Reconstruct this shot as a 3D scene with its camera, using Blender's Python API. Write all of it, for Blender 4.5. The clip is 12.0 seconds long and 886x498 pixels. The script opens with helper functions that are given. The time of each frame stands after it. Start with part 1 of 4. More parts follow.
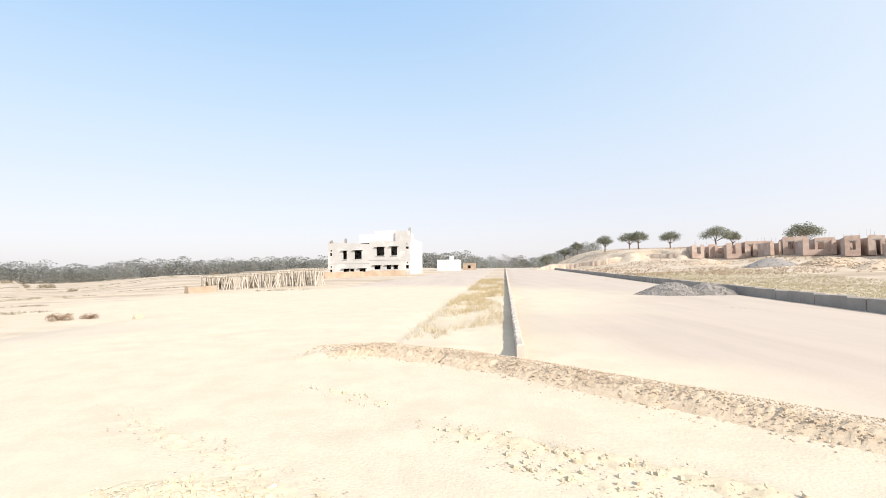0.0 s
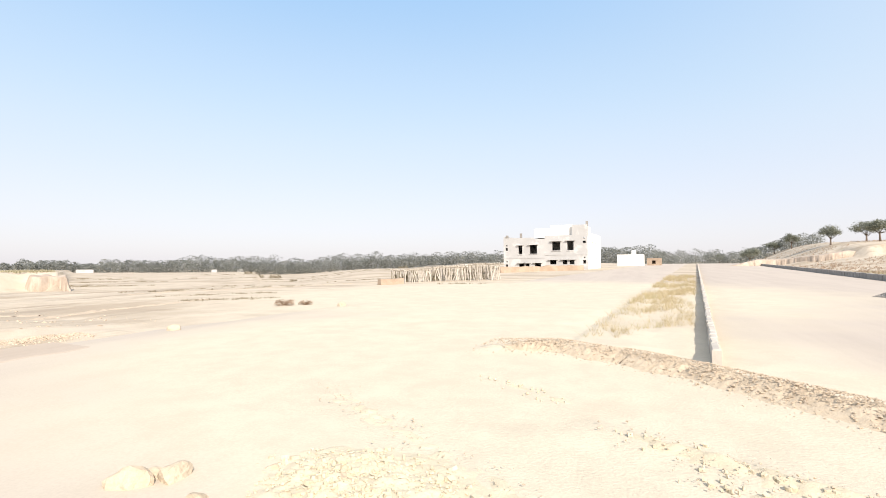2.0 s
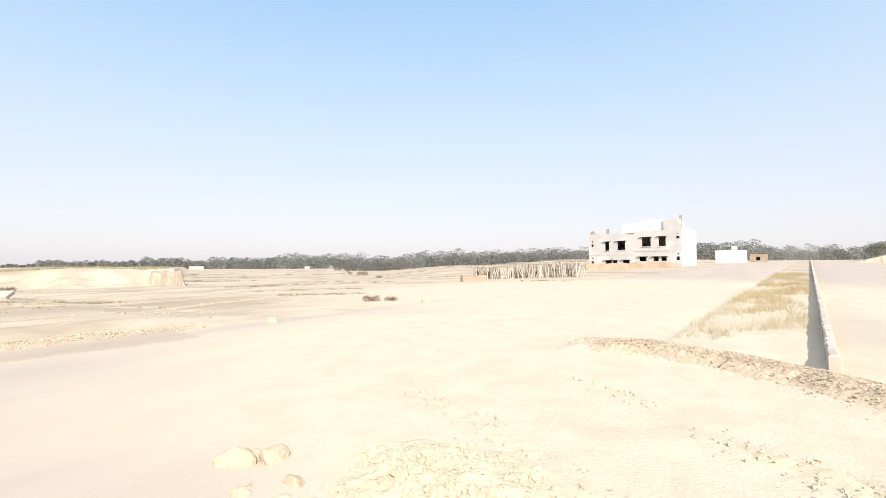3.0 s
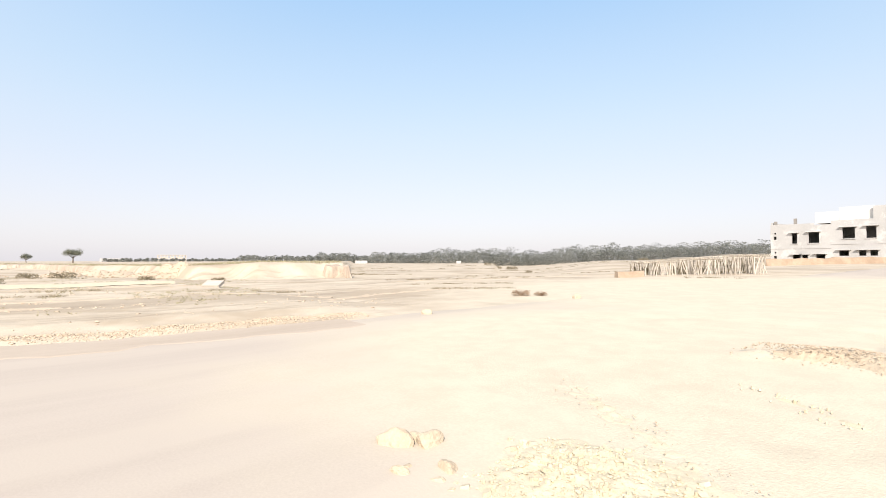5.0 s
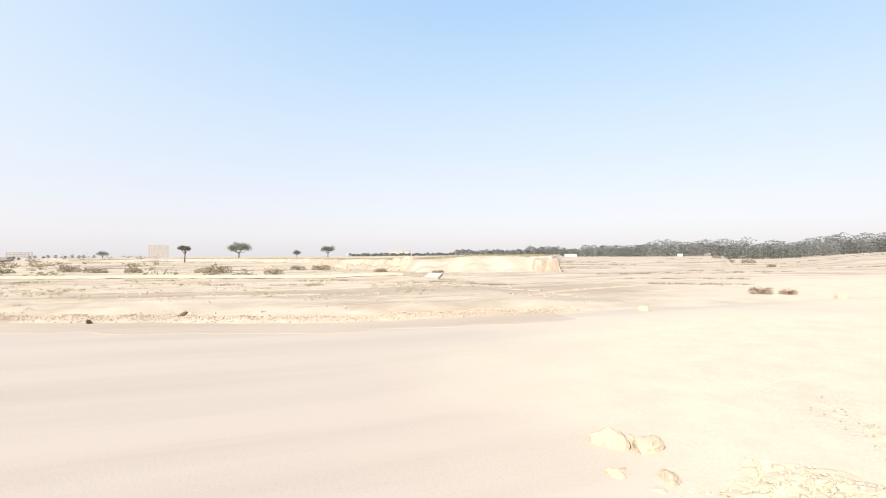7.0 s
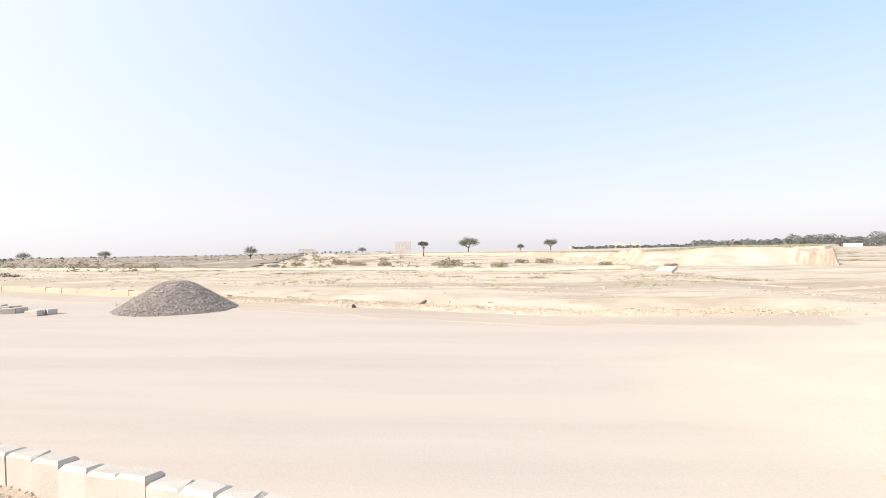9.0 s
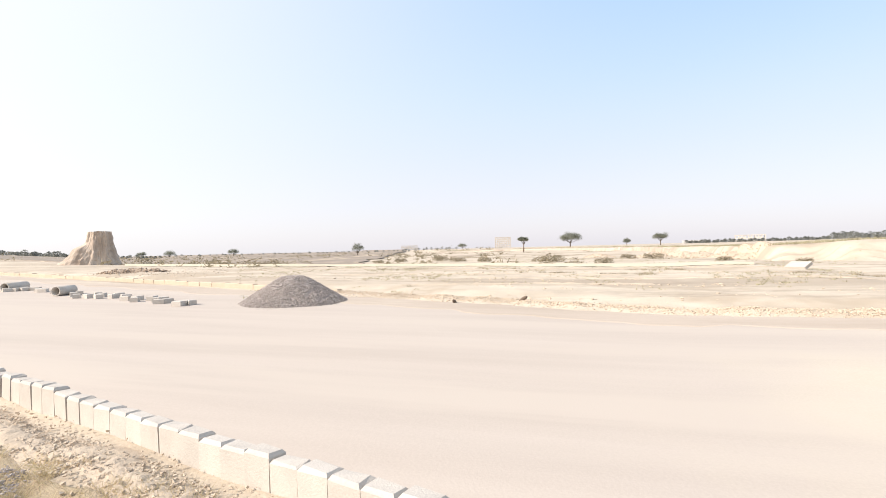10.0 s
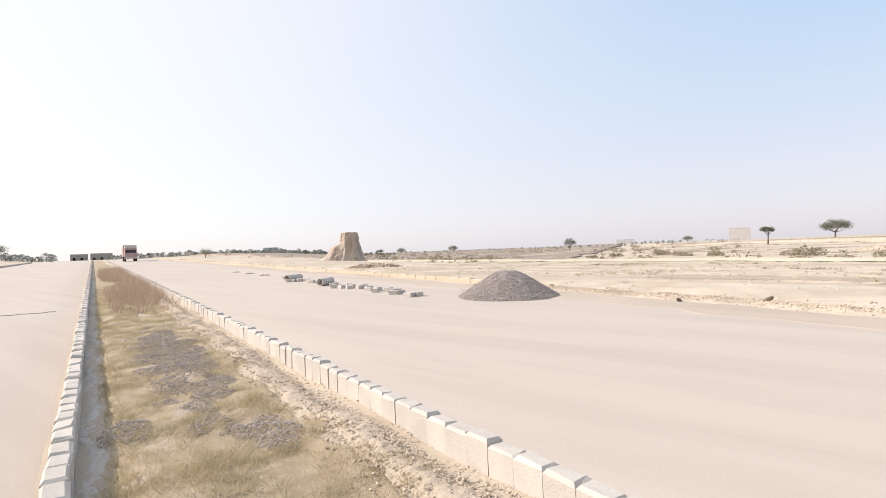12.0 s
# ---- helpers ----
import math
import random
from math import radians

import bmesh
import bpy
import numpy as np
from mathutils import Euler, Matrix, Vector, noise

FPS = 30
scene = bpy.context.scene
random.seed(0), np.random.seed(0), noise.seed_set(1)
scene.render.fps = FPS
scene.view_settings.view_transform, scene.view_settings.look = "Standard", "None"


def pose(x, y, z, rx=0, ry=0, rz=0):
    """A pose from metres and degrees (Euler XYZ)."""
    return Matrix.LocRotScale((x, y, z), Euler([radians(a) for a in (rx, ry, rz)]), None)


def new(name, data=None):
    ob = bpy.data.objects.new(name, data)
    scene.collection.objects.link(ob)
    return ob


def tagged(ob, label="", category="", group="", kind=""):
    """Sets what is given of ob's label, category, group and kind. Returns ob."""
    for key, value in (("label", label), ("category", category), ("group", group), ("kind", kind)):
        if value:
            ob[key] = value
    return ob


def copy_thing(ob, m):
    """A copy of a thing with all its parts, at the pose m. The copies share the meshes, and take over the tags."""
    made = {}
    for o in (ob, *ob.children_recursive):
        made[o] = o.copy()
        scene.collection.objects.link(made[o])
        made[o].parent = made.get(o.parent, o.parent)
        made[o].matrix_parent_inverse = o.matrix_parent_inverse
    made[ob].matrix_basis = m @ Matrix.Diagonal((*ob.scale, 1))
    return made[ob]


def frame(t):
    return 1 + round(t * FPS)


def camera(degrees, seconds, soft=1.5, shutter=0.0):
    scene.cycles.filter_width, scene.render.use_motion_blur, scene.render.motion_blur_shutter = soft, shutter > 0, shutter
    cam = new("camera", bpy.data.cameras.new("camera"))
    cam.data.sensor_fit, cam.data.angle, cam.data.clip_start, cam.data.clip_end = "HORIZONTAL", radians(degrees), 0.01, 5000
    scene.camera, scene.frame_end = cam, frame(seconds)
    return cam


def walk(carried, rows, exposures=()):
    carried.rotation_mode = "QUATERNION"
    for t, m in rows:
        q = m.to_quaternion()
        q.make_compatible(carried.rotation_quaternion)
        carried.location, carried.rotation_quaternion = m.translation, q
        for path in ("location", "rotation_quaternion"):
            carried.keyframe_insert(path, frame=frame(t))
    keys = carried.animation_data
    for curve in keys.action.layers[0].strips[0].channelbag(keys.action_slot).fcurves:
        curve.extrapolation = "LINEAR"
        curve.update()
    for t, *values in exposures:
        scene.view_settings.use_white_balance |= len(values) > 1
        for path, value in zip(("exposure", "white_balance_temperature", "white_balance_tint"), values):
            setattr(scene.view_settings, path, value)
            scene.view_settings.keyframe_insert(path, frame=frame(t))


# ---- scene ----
cam = camera(82.7, 12.0, soft=0.9)
# seconds, turn about x, lean, turn about z: the camera turns on the spot at eye height
PATH = (
    (0.0, 92.67, 0.71, 0.03),
    (0.5, 92.62, 0.63, 5.39),
    (1.0, 92.54, 0.50, 10.26),
    (1.5, 92.32, 0.38, 14.96),
    (2.0, 92.24, 0.23, 19.78),
    (2.5, 92.04, 0.22, 24.72),
    (2.7, 91.99, 0.21, 26.72),
    (4.3, 91.55, 0.19, 37.66),
    (4.5, 91.49, 0.18, 39.93),
    (5.0, 91.36, 0.04, 45.98),
    (5.5, 91.18, 0.05, 50.81),
    (6.0, 91.10, 0.22, 55.55),
    (6.5, 90.88, 0.31, 61.97),
    (7.0, 90.71, 0.38, 69.42),
    (7.5, 90.59, 0.51, 77.10),
    (7.7, 90.54, 0.58, 80.05),
    (9.3, 90.19, 1.17, 97.60),
    (9.5, 90.15, 1.24, 99.93),
    (10.0, 90.01, 1.48, 105.68),
    (10.5, 90.08, 1.68, 111.61),
    (11.0, 90.22, 1.81, 117.89),
    (11.5, 90.11, 1.98, 123.91),
    (12.0, 90.24, 2.22, 129.45),
)
walk(cam, [(t, pose(0, 0, 1.665, a, b, c)) for t, a, b, c in PATH],
     exposures=((0.0, 1.04, 6500, 11.5), (6.5, 1.04, 6500, 11.5), (9.5, 1.10, 6420, 12), (12.0, 0.93, 6420, 14)))

# ---- light: a hazy winter sun and sky ----
SUN_AZ, SUN_EL = 218.0, 34.0
world = bpy.data.worlds.new("sky")
scene.world = world
world.use_nodes = True
sky = world.node_tree.nodes.new("ShaderNodeTexSky")
sky.sky_type = "NISHITA"
sky.sun_disc = False
sky.sun_elevation, sky.sun_rotation = radians(SUN_EL), radians(-SUN_AZ)
sky.air_density, sky.dust_density, sky.ozone_density, sky.altitude = 1.0, 2.0, 1.0, 200
background = world.node_tree.nodes["Background"]
background.inputs["Strength"].default_value = 0.11
wn, wl = world.node_tree.nodes, world.node_tree.links


def world_mix(fac, a, b):
    k = wn.new("ShaderNodeMix")
    k.data_type = "RGBA"
    for socket, v in ((k.inputs["Factor"], fac), (k.inputs[6], a), (k.inputs[7], b)):
        if isinstance(v, (int, float, tuple)):
            socket.default_value = v
        else:
            wl.new(v, socket)
    return k.outputs[2]


def world_range(v, a, b):
    k = wn.new("ShaderNodeMapRange")
    k.interpolation_type = "SMOOTHSTEP"
    k.inputs["From Min"].default_value, k.inputs["From Max"].default_value = a, b
    wl.new(v, k.inputs["Value"])
    return k.outputs[0]


# winter haze: thick and whitish low down, thinning upwards, and bright towards the sun
towards = wn.new("ShaderNodeTexCoord").outputs["Generated"]
height = wn.new("ShaderNodeSeparateXYZ")
wl.new(towards, height.inputs[0])
haze = world_mix(world_range(height.outputs["Z"], 0.02, 0.34), (3.95, 3.83, 4.02, 1), (3.05, 3.75, 4.36, 1))
haze = world_mix(world_range(height.outputs["Z"], 0.22, 0.62), haze, (1.55, 2.85, 4.45, 1))
sun_dot = wn.new("ShaderNodeVectorMath")
sun_dot.operation = "DOT_PRODUCT"
wl.new(towards, sun_dot.inputs[0])
sun_dot.inputs[1].default_value = (-math.sin(radians(SUN_AZ)) * math.cos(radians(SUN_EL)), math.cos(radians(SUN_AZ)) * math.cos(radians(SUN_EL)), math.sin(radians(SUN_EL)))
haze = world_mix(world_range(sun_dot.outputs["Value"], -0.5, 0.74), haze, (4.95, 4.95, 4.9, 1))
wl.new(world_mix(0.82, sky.outputs["Color"], haze), background.inputs["Color"])
sun = new("sun", bpy.data.lights.new("sun", "SUN"))
sun.data.energy, sun.data.angle, sun.data.color = 2.9, radians(0.6), (1.0, 0.92, 0.81)
sun.matrix_world = pose(0, 0, 30, 90 - SUN_EL, 0, 180 + SUN_AZ)


# ---- materials ----
DUST = (((-3.4, 9.4, 0), 8.2), ((1.6, 3.0, 0), 4.4), ((0.2, 6.2, 0), 5.6), ((-5.0, 26.0, 0), 16.0))


def material(name, dark, light, scale=3.0, fine=60.0, rough=0.9, bump=0.3, spot=None, spot_scale=0.4, spot_cover=0.5, metal=0.0, per_piece=0.0, stretch=None, dust=None, field=None, thin=0.0):
    """Two scales of noise between two colours, patches of a third colour, and fine relief."""
    m = bpy.data.materials.new(name)
    m.use_nodes = True
    n, l = m.node_tree.nodes, m.node_tree.links
    b = n["Principled BSDF"]
    b.inputs["Roughness"].default_value, b.inputs["Metallic"].default_value = rough, metal
    b.inputs["Specular IOR Level"].default_value = 0.25
    raw = at = n.new("ShaderNodeNewGeometry").outputs["Position"]
    if stretch:
        v = n.new("ShaderNodeVectorMath")
        v.operation = "MULTIPLY"
        v.inputs[1].default_value = stretch
        l.new(at, v.inputs[0])
        at = v.outputs[0]

    def noise_node(s, detail, roughness=0.6, where=None):
        k = n.new("ShaderNodeTexNoise")
        k.inputs["Scale"].default_value, k.inputs["Detail"].default_value, k.inputs["Roughness"].default_value = s, detail, roughness
        l.new(where or at, k.inputs["Vector"])
        return k.outputs["Fac"]

    def math_node(op, a, c):
        k = n.new("ShaderNodeMath")
        k.operation = op
        for i, v in enumerate((a, c)):
            if isinstance(v, (int, float)):
                k.inputs[i].default_value = v
            else:
                l.new(v, k.inputs[i])
        return k.outputs[0]

    def mix(fac, a, c):
        k = n.new("ShaderNodeMix")
        k.data_type = "RGBA"
        l.new(fac, k.inputs["Factor"])
        for i, v in ((6, a), (7, c)):
            if isinstance(v, tuple):
                k.inputs[i].default_value = (*v, 1)
            else:
                l.new(v, k.inputs[i])
        return k.outputs[2]

    def ramp(v, a, c):
        k = n.new("ShaderNodeMapRange")
        k.interpolation_type = "SMOOTHSTEP"
        k.inputs["From Min"].default_value, k.inputs["From Max"].default_value = a, c
        l.new(v, k.inputs["Value"])
        return k.outputs[0]

    big, small = noise_node(scale, 6), noise_node(fine, 4, 0.6, raw if dust else at)
    f = ramp(math_node("ADD", math_node("MULTIPLY", big, 0.65), math_node("MULTIPLY", small, 0.35)), 0.3, 0.7)
    if per_piece:
        info = n.new("ShaderNodeObjectInfo").outputs["Random"]
        isle = n.new("ShaderNodeNewGeometry").outputs["Random Per Island"]
        f = math_node("ADD", math_node("MULTIPLY", f, 1 - per_piece), math_node("MULTIPLY", math_node("FRACT", math_node("ADD", info, isle), 0.0), per_piece))
    c = mix(f, dark, light)
    if spot:
        c = mix(ramp(noise_node(spot_scale, 5, 0.65), spot_cover, spot_cover + 0.12), c, spot)
    if field:
        # brown strips, across the plain to the north and along the road to the west
        xyz = n.new("ShaderNodeSeparateXYZ")
        l.new(at, xyz.inputs[0])
        west = ramp(math_node("ADD", math_node("MULTIPLY", xyz.outputs["X"], -1.0), math_node("MULTIPLY", xyz.outputs["Y"], -0.8)), -6.0, 10.0)

        def strips(along, across):
            layers = []
            for stretched in ((along, across, 0), (across, along, 0)):
                v = n.new("ShaderNodeVectorMath")
                v.operation = "MULTIPLY"
                v.inputs[1].default_value = stretched
                l.new(at, v.inputs[0])
                layers.append(noise_node(1.0, 7, 0.62, v.outputs[0]))
            k = n.new("ShaderNodeMix")
            l.new(west, k.inputs["Factor"])
            l.new(layers[0], k.inputs[2])
            l.new(layers[1], k.inputs[3])
            return k.outputs[0]

        c = mix(math_node("MULTIPLY", ramp(strips(0.03, 0.12), 0.49, 0.62), 0.8), c, field)
        c = mix(math_node("MULTIPLY", ramp(strips(0.11, 0.9), 0.52, 0.64), 0.6), c, tuple(v * 0.85 for v in field))
    if dust:
        # loose dust spread over the crossing
        near = None
        for centre, radius in DUST:
            v = n.new("ShaderNodeVectorMath")
            v.operation = "DISTANCE"
            v.inputs[1].default_value = centre
            l.new(raw, v.inputs[0])
            d = math_node("DIVIDE", v.outputs["Value"], radius)
            near = d if near is None else math_node("MINIMUM", near, d)
        wob = math_node("ADD", near, math_node("MULTIPLY", noise_node(0.35, 6, 0.65, raw), 0.7))
        worn = tuple(v * 0.87 for v in dust)
        c = mix(ramp(wob, 1.45, 0.95), c, mix(ramp(math_node("ADD", math_node("MULTIPLY", noise_node(1.4, 8, 0.7, raw), 0.6), math_node("MULTIPLY", small, 0.4)), 0.38, 0.62), worn, dust))
    l.new(c, b.inputs["Base Color"])
    if thin:
        # thin leaves let part of the light through
        through_leaf, both = n.new("ShaderNodeBsdfTranslucent"), n.new("ShaderNodeMixShader")
        both.inputs["Fac"].default_value = thin
        l.new(c, through_leaf.inputs["Color"])
        l.new(b.outputs[0], both.inputs[1])
        l.new(through_leaf.outputs[0], both.inputs[2])
        l.new(both.outputs[0], n["Material Output"].inputs["Surface"])
    if bump:
        k = n.new("ShaderNodeBump")
        k.inputs["Strength"].default_value, k.inputs["Distance"].default_value = bump, 0.02
        l.new(math_node("ADD", small, math_node("MULTIPLY", big, 0.6)), k.inputs["Height"])
        l.new(k.outputs[0], b.inputs["Normal"])
    return m


SOIL = material("sandy_soil", (0.45, 0.38, 0.295), (0.59, 0.51, 0.41), 0.5, 30, bump=0.5, spot=(0.42, 0.345, 0.26), spot_scale=0.12, spot_cover=0.5, dust=(0.60, 0.53, 0.42), field=(0.37, 0.305, 0.235))
CLOD = material("dry_clods", (0.45, 0.365, 0.28), (0.54, 0.45, 0.35), 4, 50, bump=0.5, per_piece=0.5)
EARTH = material("pushed_up_earth", (0.45, 0.365, 0.27), (0.58, 0.49, 0.375), 5, 50, bump=0.5)
PALE = material("pale_dust_lumps", (0.52, 0.45, 0.33), (0.62, 0.55, 0.42), 4, 50, bump=0.4, per_piece=0.4)
ROAD = material("dusty_concrete_road", (0.43, 0.37, 0.32), (0.485, 0.425, 0.37), 1.1, 35, rough=0.9, bump=0.12, stretch=(1, 0.1, 1), spot=(0.478, 0.418, 0.36), spot_scale=0.45, spot_cover=0.48, dust=(0.60, 0.53, 0.42))
KERB = material("precast_kerb_concrete", (0.41, 0.375, 0.335), (0.56, 0.515, 0.46), 3, 60, bump=0.3, per_piece=0.35)
CONCRETE = material("grey_concrete", (0.23, 0.215, 0.20), (0.35, 0.325, 0.30), 2, 50, bump=0.3, per_piece=0.3)
PLASTER = material("grey_cement_plaster", (0.40, 0.395, 0.39), (0.48, 0.475, 0.47), 0.35, 8, bump=0.15, spot=(0.54, 0.53, 0.52), spot_scale=0.5)
# limewash of the hut; on the grey house's side it paints in sunlight
WHITE = material("limewash_and_sunlit_wall", (0.70, 0.69, 0.66), (0.82, 0.81, 0.79), 0.5, 10, bump=0.1)
BRICK = material("raw_brick", (0.36, 0.26, 0.215), (0.50, 0.395, 0.34), 1.2, 12, bump=0.3, spot=(0.50, 0.41, 0.35), spot_scale=0.5)
MUD = material("mud_wall", (0.30, 0.22, 0.16), (0.44, 0.35, 0.27), 0.8, 12, bump=0.4)
CLIFF = material("eroded_clay", (0.33, 0.26, 0.205), (0.53, 0.445, 0.365), 1.2, 20, bump=0.6, stretch=(1, 1, 0.22))
GRAVEL = material("grey_gravel", (0.255, 0.222, 0.203), (0.48, 0.425, 0.39), 8, 60, bump=0.4, per_piece=0.7)
ASHES = material("grey_spoil", (0.22, 0.21, 0.20), (0.34, 0.32, 0.30), 3, 30, bump=0.5, per_piece=0.4)
BARK = material("bark", (0.12, 0.09, 0.07), (0.22, 0.17, 0.13), 6, 40, bump=0.6)
STICK = material("weathered_poles", (0.40, 0.36, 0.31), (0.60, 0.55, 0.48), 3, 40, bump=0.3, per_piece=0.6)
# lightened base colour: the haze over the distant crowns is painted in
HAZED_LEAF = material("hazed_acacia_leaves", (0.21, 0.222, 0.172), (0.30, 0.305, 0.245), 0.8, 9, bump=0, thin=0.45, per_piece=0.5)
# far leaves carry the distance haze in their colour, paler and greyer than foliage
HAZED_FARLEAF = material("hazed_far_tree_leaves", (0.24, 0.25, 0.225), (0.30, 0.305, 0.28), 0.15, 2, bump=0, thin=0.5, per_piece=0.5)
SCRUB = material("dry_scrub", (0.22, 0.19, 0.125), (0.37, 0.315, 0.22), 1.0, 14, bump=0, thin=0.35, per_piece=0.6)
STRAW = material("dry_grass", (0.42, 0.34, 0.20), (0.62, 0.52, 0.34), 0.7, 20, bump=0, thin=0.35, per_piece=0.6, spot=(0.44, 0.41, 0.22), spot_scale=0.6, spot_cover=0.56)
WEED = material("dead_weeds", (0.33, 0.24, 0.17), (0.50, 0.39, 0.30), 0.9, 20, bump=0, thin=0.35, per_piece=0.6)
TURF = material("trodden_turf", (0.29, 0.22, 0.14), (0.47, 0.38, 0.26), 3.5, 55, bump=1.0, spot=(0.50, 0.415, 0.33), spot_scale=1.6, spot_cover=0.53)
GREENISH = material("sparse_green_grass", (0.33, 0.30, 0.19), (0.50, 0.445, 0.30), 0.6, 12, bump=0, thin=0.35, per_piece=0.6)
# lorry red, washed out in the colour to stand for haze
TRUCK_RED = material("hazed_red_paint", (0.34, 0.22, 0.20), (0.44, 0.31, 0.29), 2, 20, rough=0.5, bump=0.05)
SHOULDER = material("brown_shoulder_dirt", (0.41, 0.34, 0.275), (0.485, 0.41, 0.34), 1.2, 40, bump=0.3, stretch=(1, 0.2, 1), spot=(0.50, 0.43, 0.35), spot_scale=0.5, spot_cover=0.55)
RUBBER = material("rubber", (0.02, 0.02, 0.02), (0.04, 0.04, 0.04), 4, 40, bump=0.1)
TILLED = material("tilled_earth", (0.21, 0.172, 0.138), (0.34, 0.285, 0.232), 0.25, 6, bump=0.5, spot=(0.44, 0.36, 0.27), spot_scale=0.07, spot_cover=0.52, stretch=(0.5, 1.6, 1))
GLASS = material("dark_glass", (0.03, 0.035, 0.04), (0.05, 0.055, 0.06), 2, 20, rough=0.08, bump=0)
IRON = material("rusty_iron", (0.10, 0.06, 0.04), (0.22, 0.14, 0.10), 5, 40, rough=0.7, bump=0.2)
BLUEGREY = material("pale_blue_sheeting", (0.34, 0.42, 0.45), (0.44, 0.51, 0.53), 1, 10, rough=0.6, bump=0.05)


# ---- mesh helpers ----
class Geo:
    """Gathers vertices and faces of one mesh."""

    def __init__(self):
        self.v, self.f = [], []

    def add(self, verts, faces):
        k = len(self.v)
        self.v.extend(verts)
        self.f.extend(tuple(i + k for i in f) for f in faces)
        return self

    def box(self, x0, y0, z0, x1, y1, z1, m=None, bevel=0.0):
        c = bevel
        ring = lambda i, z: [(x0 + i, y0 + i, z), (x1 - i, y0 + i, z), (x1 - i, y1 - i, z), (x0 + i, y1 - i, z)]
        rings = [ring(0, z0), ring(0, z1 - c), ring(c, z1)] if c else [ring(0, z0), ring(0, z1)]
        vs = [Vector(p) for r in rings for p in r]
        fs = [(3, 2, 1, 0)]
        for k in range(len(rings) - 1):
            fs += [(4 * k + i, 4 * k + (i + 1) % 4, 4 * k + 4 + (i + 1) % 4, 4 * k + 4 + i) for i in range(4)]
        k = 4 * (len(rings) - 1)
        fs.append((k, k + 1, k + 2, k + 3))
        return self.add([m @ p for p in vs] if m else vs, fs)

    def tube(self, pts, radii, sides=6):
        pts = [Vector(p) for p in pts]
        rings = []
        for i, p in enumerate(pts):
            d = (pts[min(i + 1, len(pts) - 1)] - pts[max(i - 1, 0)]).normalized()
            a = d.orthogonal().normalized()
            b = d.cross(a)
            rings.append([p + (a * math.cos(q) + b * math.sin(q)) * radii[i] for q in (2 * math.pi * k / sides for k in range(sides))])
        fs = [(sides * i + k, sides * i + (k + 1) % sides, sides * (i + 1) + (k + 1) % sides, sides * (i + 1) + k) for i in range(len(pts) - 1) for k in range(sides)]
        fs += [tuple(reversed(range(sides))), tuple(range(sides * (len(pts) - 1), sides * len(pts)))]
        return self.add([p for r in rings for p in r], fs)

    def stone(self, p, size, rng, flat=0.7):
        """A lumpy stone of eight faces and more."""
        q = Euler((rng.uniform(0, 6), rng.uniform(0, 6), rng.uniform(0, 6))).to_matrix()
        vs = []
        for d in ((1, 0, 0), (-1, 0, 0), (0, 1, 0), (0, -1, 0), (0, 0, 1), (0, 0, -1)):
            v = q @ (Vector(d) * size * rng.uniform(0.6, 1.15) + Vector((rng.uniform(-1, 1), rng.uniform(-1, 1), rng.uniform(-1, 1))) * size * 0.25)
            vs.append(Vector(p) + Vector((v.x, v.y, v.z * flat)))
        return self.add(vs, [(0, 2, 4), (2, 1, 4), (1, 3, 4), (3, 0, 4), (2, 0, 5), (1, 2, 5), (3, 1, 5), (0, 3, 5)])

    def leaf(self, p, size, rng, up=0.3):
        a = Vector((rng.gauss(0, 1), rng.gauss(0, 1), rng.gauss(0, up))).normalized() * size
        b = Vector((rng.gauss(0, 1), rng.gauss(0, 1), rng.gauss(0, 0.6))).normalized() * size * 0.5
        p = Vector(p)
        return self.add([p - a * 0.5, p + b * 0.6, p + a * 0.6, p - b * 0.5], [(0, 1, 2, 3)])

    def blade(self, p, h, rng, lean=0.5, width=0.006):
        a = rng.uniform(0, 6.283)
        s = Vector((math.cos(a), math.sin(a), 0)) * width
        d = Vector((rng.gauss(0, lean), rng.gauss(0, lean), 1)) * h
        p = Vector(p)
        return self.add([p - s, p + s, p + d], [(0, 1, 2)])

    def mesh(self, name, mat, smooth_faces=False):
        me = bpy.data.meshes.new(name)
        me.from_pydata(self.v, [], self.f)
        me.materials.append(mat)
        if smooth_faces:
            me.polygons.foreach_set("use_smooth", [True] * len(me.polygons))
        me.update()
        return me

    def object(self, name, mat, parent=None, smooth_faces=False):
        ob = new(name, self.mesh(name, mat, smooth_faces))
        ob.parent = parent
        return ob


def empty(name, m=None):
    ob = new(name)
    ob.empty_display_size = 0.2
    if m:
        ob.matrix_world = m
    return ob


# ---- the lie of the land ----
def smooth(a, b, v):
    t = min(1.0, max(0.0, (v - a) / (b - a)))
    return t * t * (3 - 2 * t)


def table(rows, v):
    for (a, p), (b, q) in zip(rows, rows[1:]):
        if v <= b:
            return p + (q - p) * smooth(a, b, v)
    return rows[-1][1]


FAR = ((-181, 4), (-120, 7), (-60, 8.6), (-22, 7.4), (-10, 7.4), (-4, 5.4), (0, 4.2), (14, 3.3), (27, 1.7), (37, -1.6), (55, -2), (66, -0.5), (85, 1), (100, 0.6), (115, 0), (135, 0.5), (150, 3), (165, 5), (181, 4))
EDGE = ((40, 900), (56, 400), (57, 52), (66, 51), (72, 51), (80, 74), (86, 103), (99, 150), (106, 175), (108, 400), (120, 900))
FWD, BACK = math.radians(-6.95), math.radians(164.25)


def polar(az, r):
    a = math.radians(az)
    return -r * math.sin(a), r * math.cos(a)


